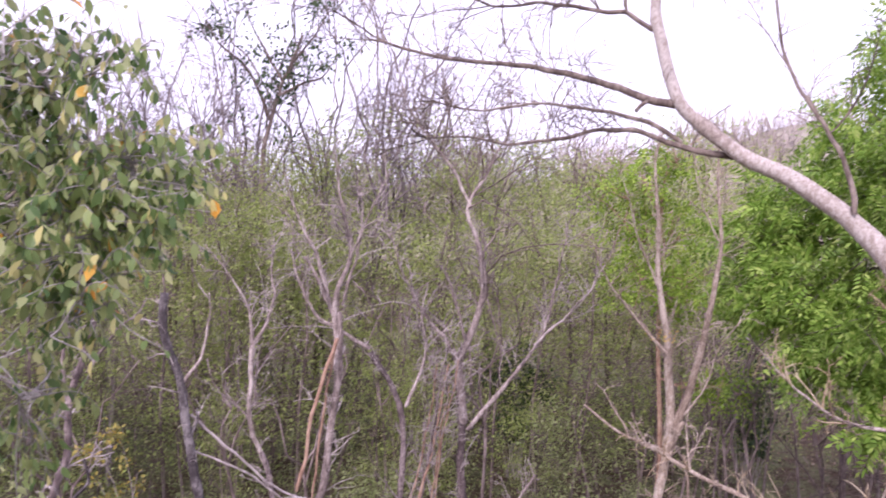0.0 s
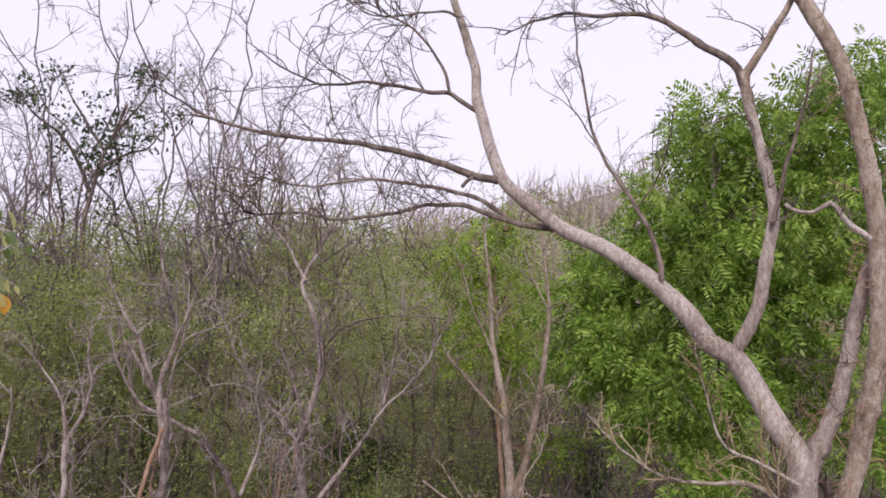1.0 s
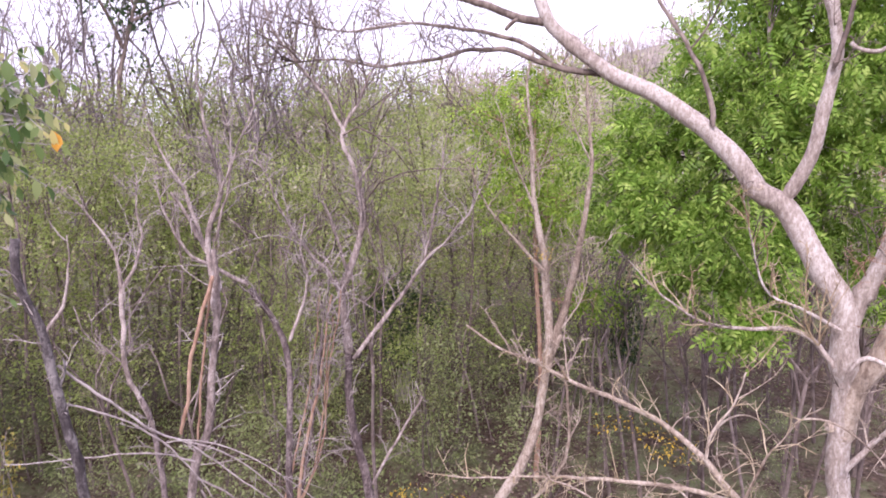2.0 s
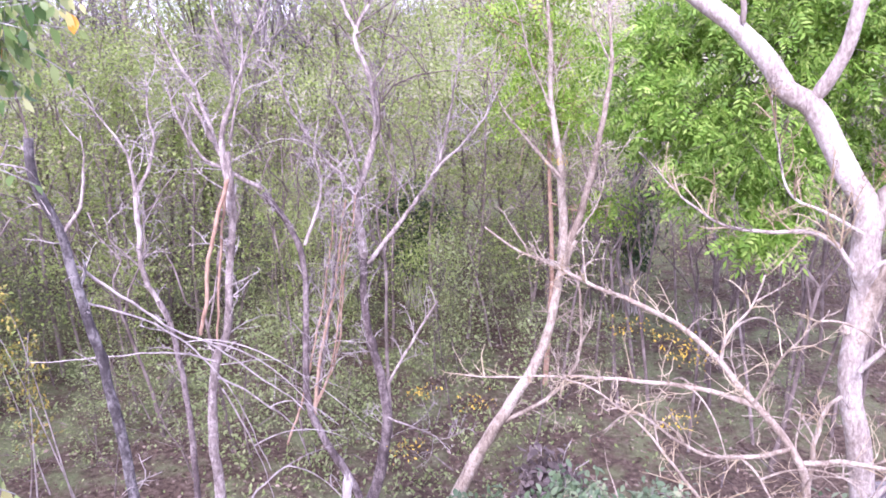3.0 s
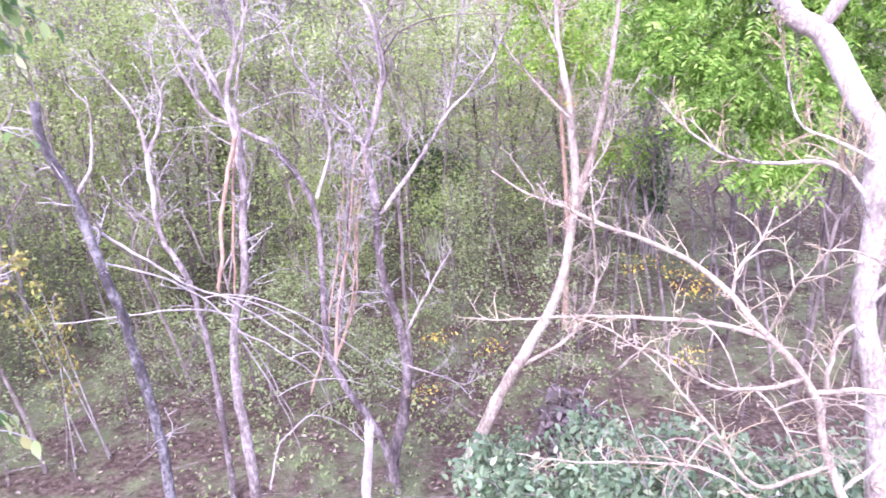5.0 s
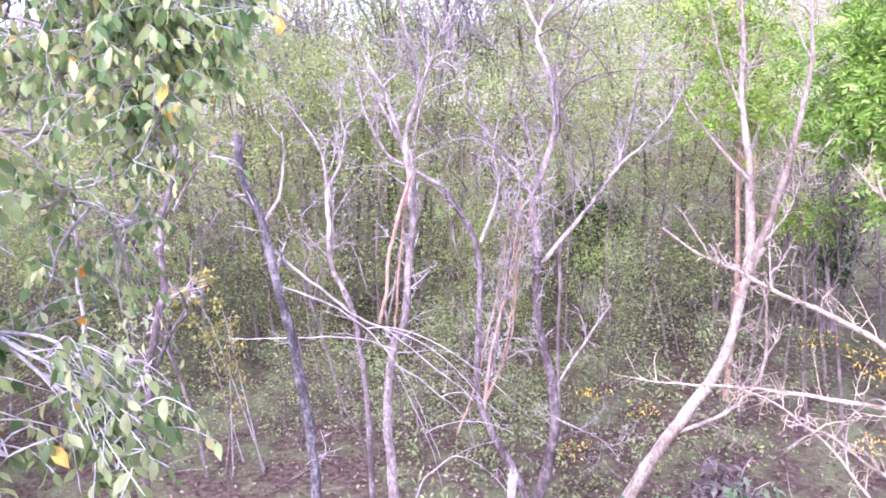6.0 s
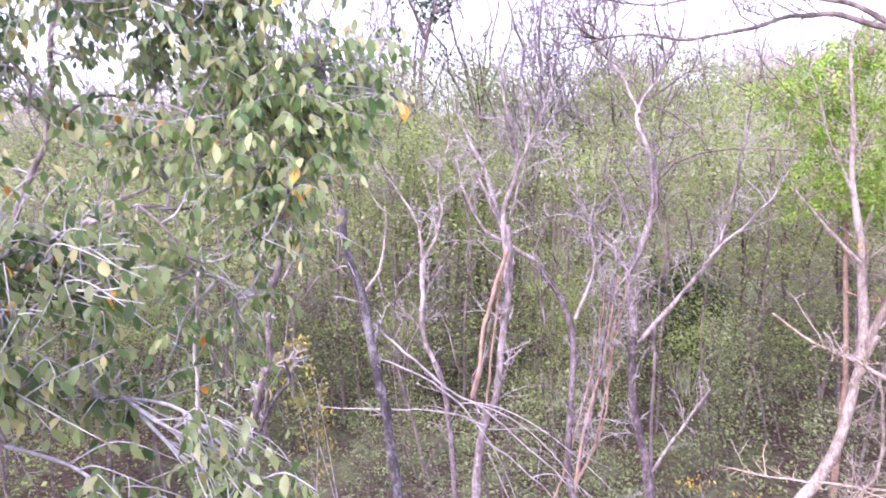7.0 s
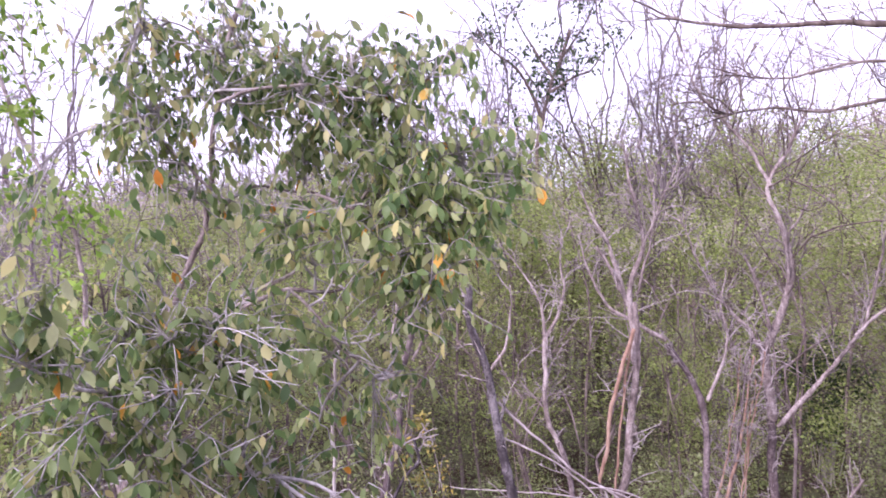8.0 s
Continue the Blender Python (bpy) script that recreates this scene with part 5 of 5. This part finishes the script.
def spots_in(rng, n, az0, az1, d0, d1, gap):
    """Uneven spots in a stretch of the wood, no two closer than gap."""
    out = []
    for _ in range(n * 30):
        x, y = polar(rng, 1, az0, az1, d0, d1)
        if all((x[0] - a) ** 2 + (y[0] - b) ** 2 > gap * gap for a, b in out):
            out.append((float(x[0]), float(y[0])))
        if len(out) == n:
            break
    return out


def ring_spots(rng, n, az0, az1, d0, d1):
    """Spots spread evenly along a belt of the wood, each a little out of line."""
    out = []
    for i in range(n):
        a = radians(az0 + (az1 - az0) * (i + rng.uniform(0.15, 0.85)) / n)
        d = rng.uniform(d0, d1)
        out.append((d * math.sin(a), d * math.cos(a)))
    return out


rw = np.random.default_rng(91)
green = [far_tree("woodland_tree", 100 + i, 8.0 + 0.3 * i, 0.06, M_BROWN, L_OLIVE, "slender woodland tree with a thin veil of olive leaves", 12, 5000, 2.4, 0.25, 0.090, "olive woodland trees") for i in range(4)]
plant(rw, green, ring_spots(rw, 14, -26, 22, 18.5, 21.5), 0.8, 1.0)
plant(rw, [copy_thing(k, pose(0, 0, 0)) for k in green], ring_spots(rw, 16, -27, 22, 22, 25.5) + ring_spots(rw, 18, -28, 24, 26, 31), 1.03, 1.27)
plant(rw, [copy_thing(k, pose(0, 0, 0)) for k in green], ring_spots(rw, 10, 24, 48, 24, 33) + ring_spots(rw, 8, -58, -28, 22, 33), 0.82, 1.08)
plant(rw, [copy_thing(k, pose(0, 0, 0)) for k in green], ring_spots(rw, 8, -58, -29, 14, 19), 0.7, 0.9)
plant(rw, [copy_thing(k, pose(0, 0, 0)) for k in green], ring_spots(rw, 11, -60, -27, 20, 27) + ring_spots(rw, 12, -60, -27, 28, 38), 0.9, 1.15)
plant(rw, [copy_thing(k, pose(0, 0, 0)) for k in green], ring_spots(rw, 5, -27, 14, 15.5, 19), 0.42, 0.6)
bare = [far_tree("slender_bare_tree", 120 + i, 6.5 + 0.9 * i, 0.05, M_BROWN, None, "slender bare woodland tree with grey-brown bark", 3, 0, 1.3, 0.40, 0, "slender bare trees") for i in range(4)]
plant(rw, bare, spots_in(rw, 34, -26, 42, 13.5, 26, 1.1) + spots_in(rw, 34, -62, -26, 11, 28, 1.3) + spots_in(rw, 22, 12, 42, 14, 22, 0.9) + spots_in(rw, 8, 42, 56, 14, 26, 2), 0.7, 1.1)
tall = [far_tree("tall_bare_tree", 140 + i, 12.0 + 0.8 * i, 0.072, M_FAR, None, "tall bare tree with fine spreading branches", 5, 0, 2.8, 0.40, 0, "tall bare trees") for i in range(3)]
plant(rw, tall, ring_spots(rw, 14, -26, 4, 24, 29) + ring_spots(rw, 15, -27, 6, 30, 38), 0.98, 1.26)
plant(rw, [copy_thing(k, pose(0, 0, 0)) for k in tall], spots_in(rw, 12, 5, 40, 46, 66, 3) + spots_in(rw, 20, -64, -22, 15, 34, 2.1), 0.85, 1.15)
spare_tree, _, spare_tips = skeleton_tree("sparse_tree", TUFT_LIMBS, 43, "tall sparse tree with dark leaf tufts in its top", "tree", M_BRANCH, M_BRANCH, (3.0, 1.5, 3, 0.15), 0.8)
pos = np.array([q[0] for q in spare_tips if q[0][2] > 9.5])
pos = pos[np.random.default_rng(44).random(len(pos)) < 0.22]
pos = np.repeat(pos, 7, 0) + np.random.default_rng(45).normal(0, (0.22, 0.22, 0.1), (len(pos) * 7, 3))
g = Geo()
scatter(g, KITE, pos, rw.normal(0, 1, pos.shape), rw.uniform(0.1, 0.2, len(pos)), rw, 0.5)
part("foliage", g, L_DEEP, spare_tree, kind="stuff")
sapl = [far_tree("sapling", 170 + i, 2.4 + 0.7 * i, 0.022, M_BROWN, L_HERB, "leafy green sapling in the undergrowth", 14, 700, 0.9, 0.2, 0.075, "saplings") for i in range(3)]
plant(rw, sapl, spots_in(rw, 58, -34, 18, 12.5, 25, 0.9) + spots_in(rw, 16, 18, 46, 15, 27, 1.2), 0.5, 1.1)


# ---- distance ----
def far_wood():
    """A low wooded rise beyond the trees."""
    rng = np.random.default_rng(200)
    az = np.radians(np.linspace(-80, 80, 260))
    g = Geo()
    rows = []
    rise = 9.5 + 1.3 * np.sin(az * 7.3) + 1.1 * np.sin(az * 13.7 + 1) + 0.8 * np.sin(az * 29 + 2) + 8.5 / (1 + np.exp(-(np.degrees(az) - 13) / 2.5)) - 4.0 / (1 + np.exp(-(np.degrees(az) - 40) / 4.0))
    for k, (d, h) in enumerate(((95, 0), (100, 0.45), (112, 0.8), (130, 1.0), (170, 0))):
        hh = h * (rise + 0.5 * np.sin(az * 9 + k) + 0.3 * np.sin(az * 31 + 2 * k) + rng.normal(0, 0.18, len(az))) - 0.5 * (h == 0)
        rows.append(np.stack([d * np.sin(az), d * np.cos(az), hh], -1))
    v = np.concatenate(rows)
    n = len(az)
    i, j = np.meshgrid(np.arange(4), np.arange(n - 1), indexing="ij")
    a = i * n + j
    g.add(v, np.stack([a, a + 1, a + n + 1, a + n], -1).reshape(-1, 4))
    many = 36000
    at = v[rng.integers(n, 4 * n, many)] + rng.normal(0, (2.0, 2.0, 0.3), (many, 3))
    fuzz = Geo()
    scatter(fuzz, SPIKE, at, rng.normal(0, 0.5, at.shape) + (0, 0, 1), rng.uniform(0.8, 1.0, len(at)) * rng.choice([1.5, 3.0, 4.5, 8.0], len(at)) * (0.75 + 0.35 * np.sin(at[:, 0] * 0.35)), rng, 0.1)
    tagged(new("far_thicket", fuzz.mesh("far_thicket", M_THICKET)), "distant leafless thicket on the low rise", "woods", kind="stuff")
    tagged(new("backdrop", g.mesh("backdrop", M_HILL)), "distant low rise covered in dry woodland", "hill", kind="structure")


# Hill and thicket colours are paled to carry the distance haze.
M_HILL = bark("hazed_far_woodland", (0.17, 0.155, 0.11), (0.26, 0.235, 0.175), (0.37, 0.335, 0.265), 0.6)
M_THICKET = bark("hazed_thicket_twigs", (0.22, 0.185, 0.165), (0.36, 0.31, 0.275), (0.50, 0.44, 0.40), 0.5)
far_wood()


# ---- stones on the ground, splinters on the stump ----
def stone(name, at, size, seed, material, label):
    rng = np.random.default_rng(seed)
    bm = bmesh.new()
    bmesh.ops.create_icosphere(bm, subdivisions=3, radius=0.5)
    for v in bm.verts:
        k = 1 + 0.22 * noise.noise(v.co * 2.3 + Vector((seed, 0, 0))) + 0.05 * rng.normal()
        v.co = Vector((v.co.x * size[0], v.co.y * size[1], max(v.co.z, -0.2) * size[2])) * k
    me = bpy.data.meshes.new(name)
    bm.to_mesh(me)
    bm.free()
    me.materials.append(material)
    ob = new(name, me)
    ob.location = (at[0], at[1], float(ground_height(at[0], at[1])) + size[2] * 0.12)
    ob.rotation_euler = (0, 0, rng.uniform(0, 6))
    tagged(ob, label, "stone")


stone("stone", (12.6, 14.4), (0.5, 0.34, 0.24), 3, M_WOOD, "pale grey stone lying in leaf litter")
stone("stone_slab", (9.3, 10.6), (1.1, 0.6, 0.22), 5, M_DARK, "dark flat stone half sunk in litter")
stump = bpy.data.objects["broken_stump"]
rs = np.random.default_rng(71)
tip = np.array(STUMP_LIMBS[0][2][-1])
for k in range(6):
    a = k * 1.05
    o = tip + np.array((math.cos(a), math.sin(a), 0)) * 0.03 + (0, 0, -0.05)
    g = Geo()
    h = rs.uniform(0.06, 0.2)
    q = np.array([o, o + (0, 0, h * 0.5), o + np.array((math.cos(a) * 0.01, math.sin(a) * 0.01, h))])
    tube(g, q, [0.022, 0.016, 0.003], 5)
    part("splinter", g, M_WOOD, stump)
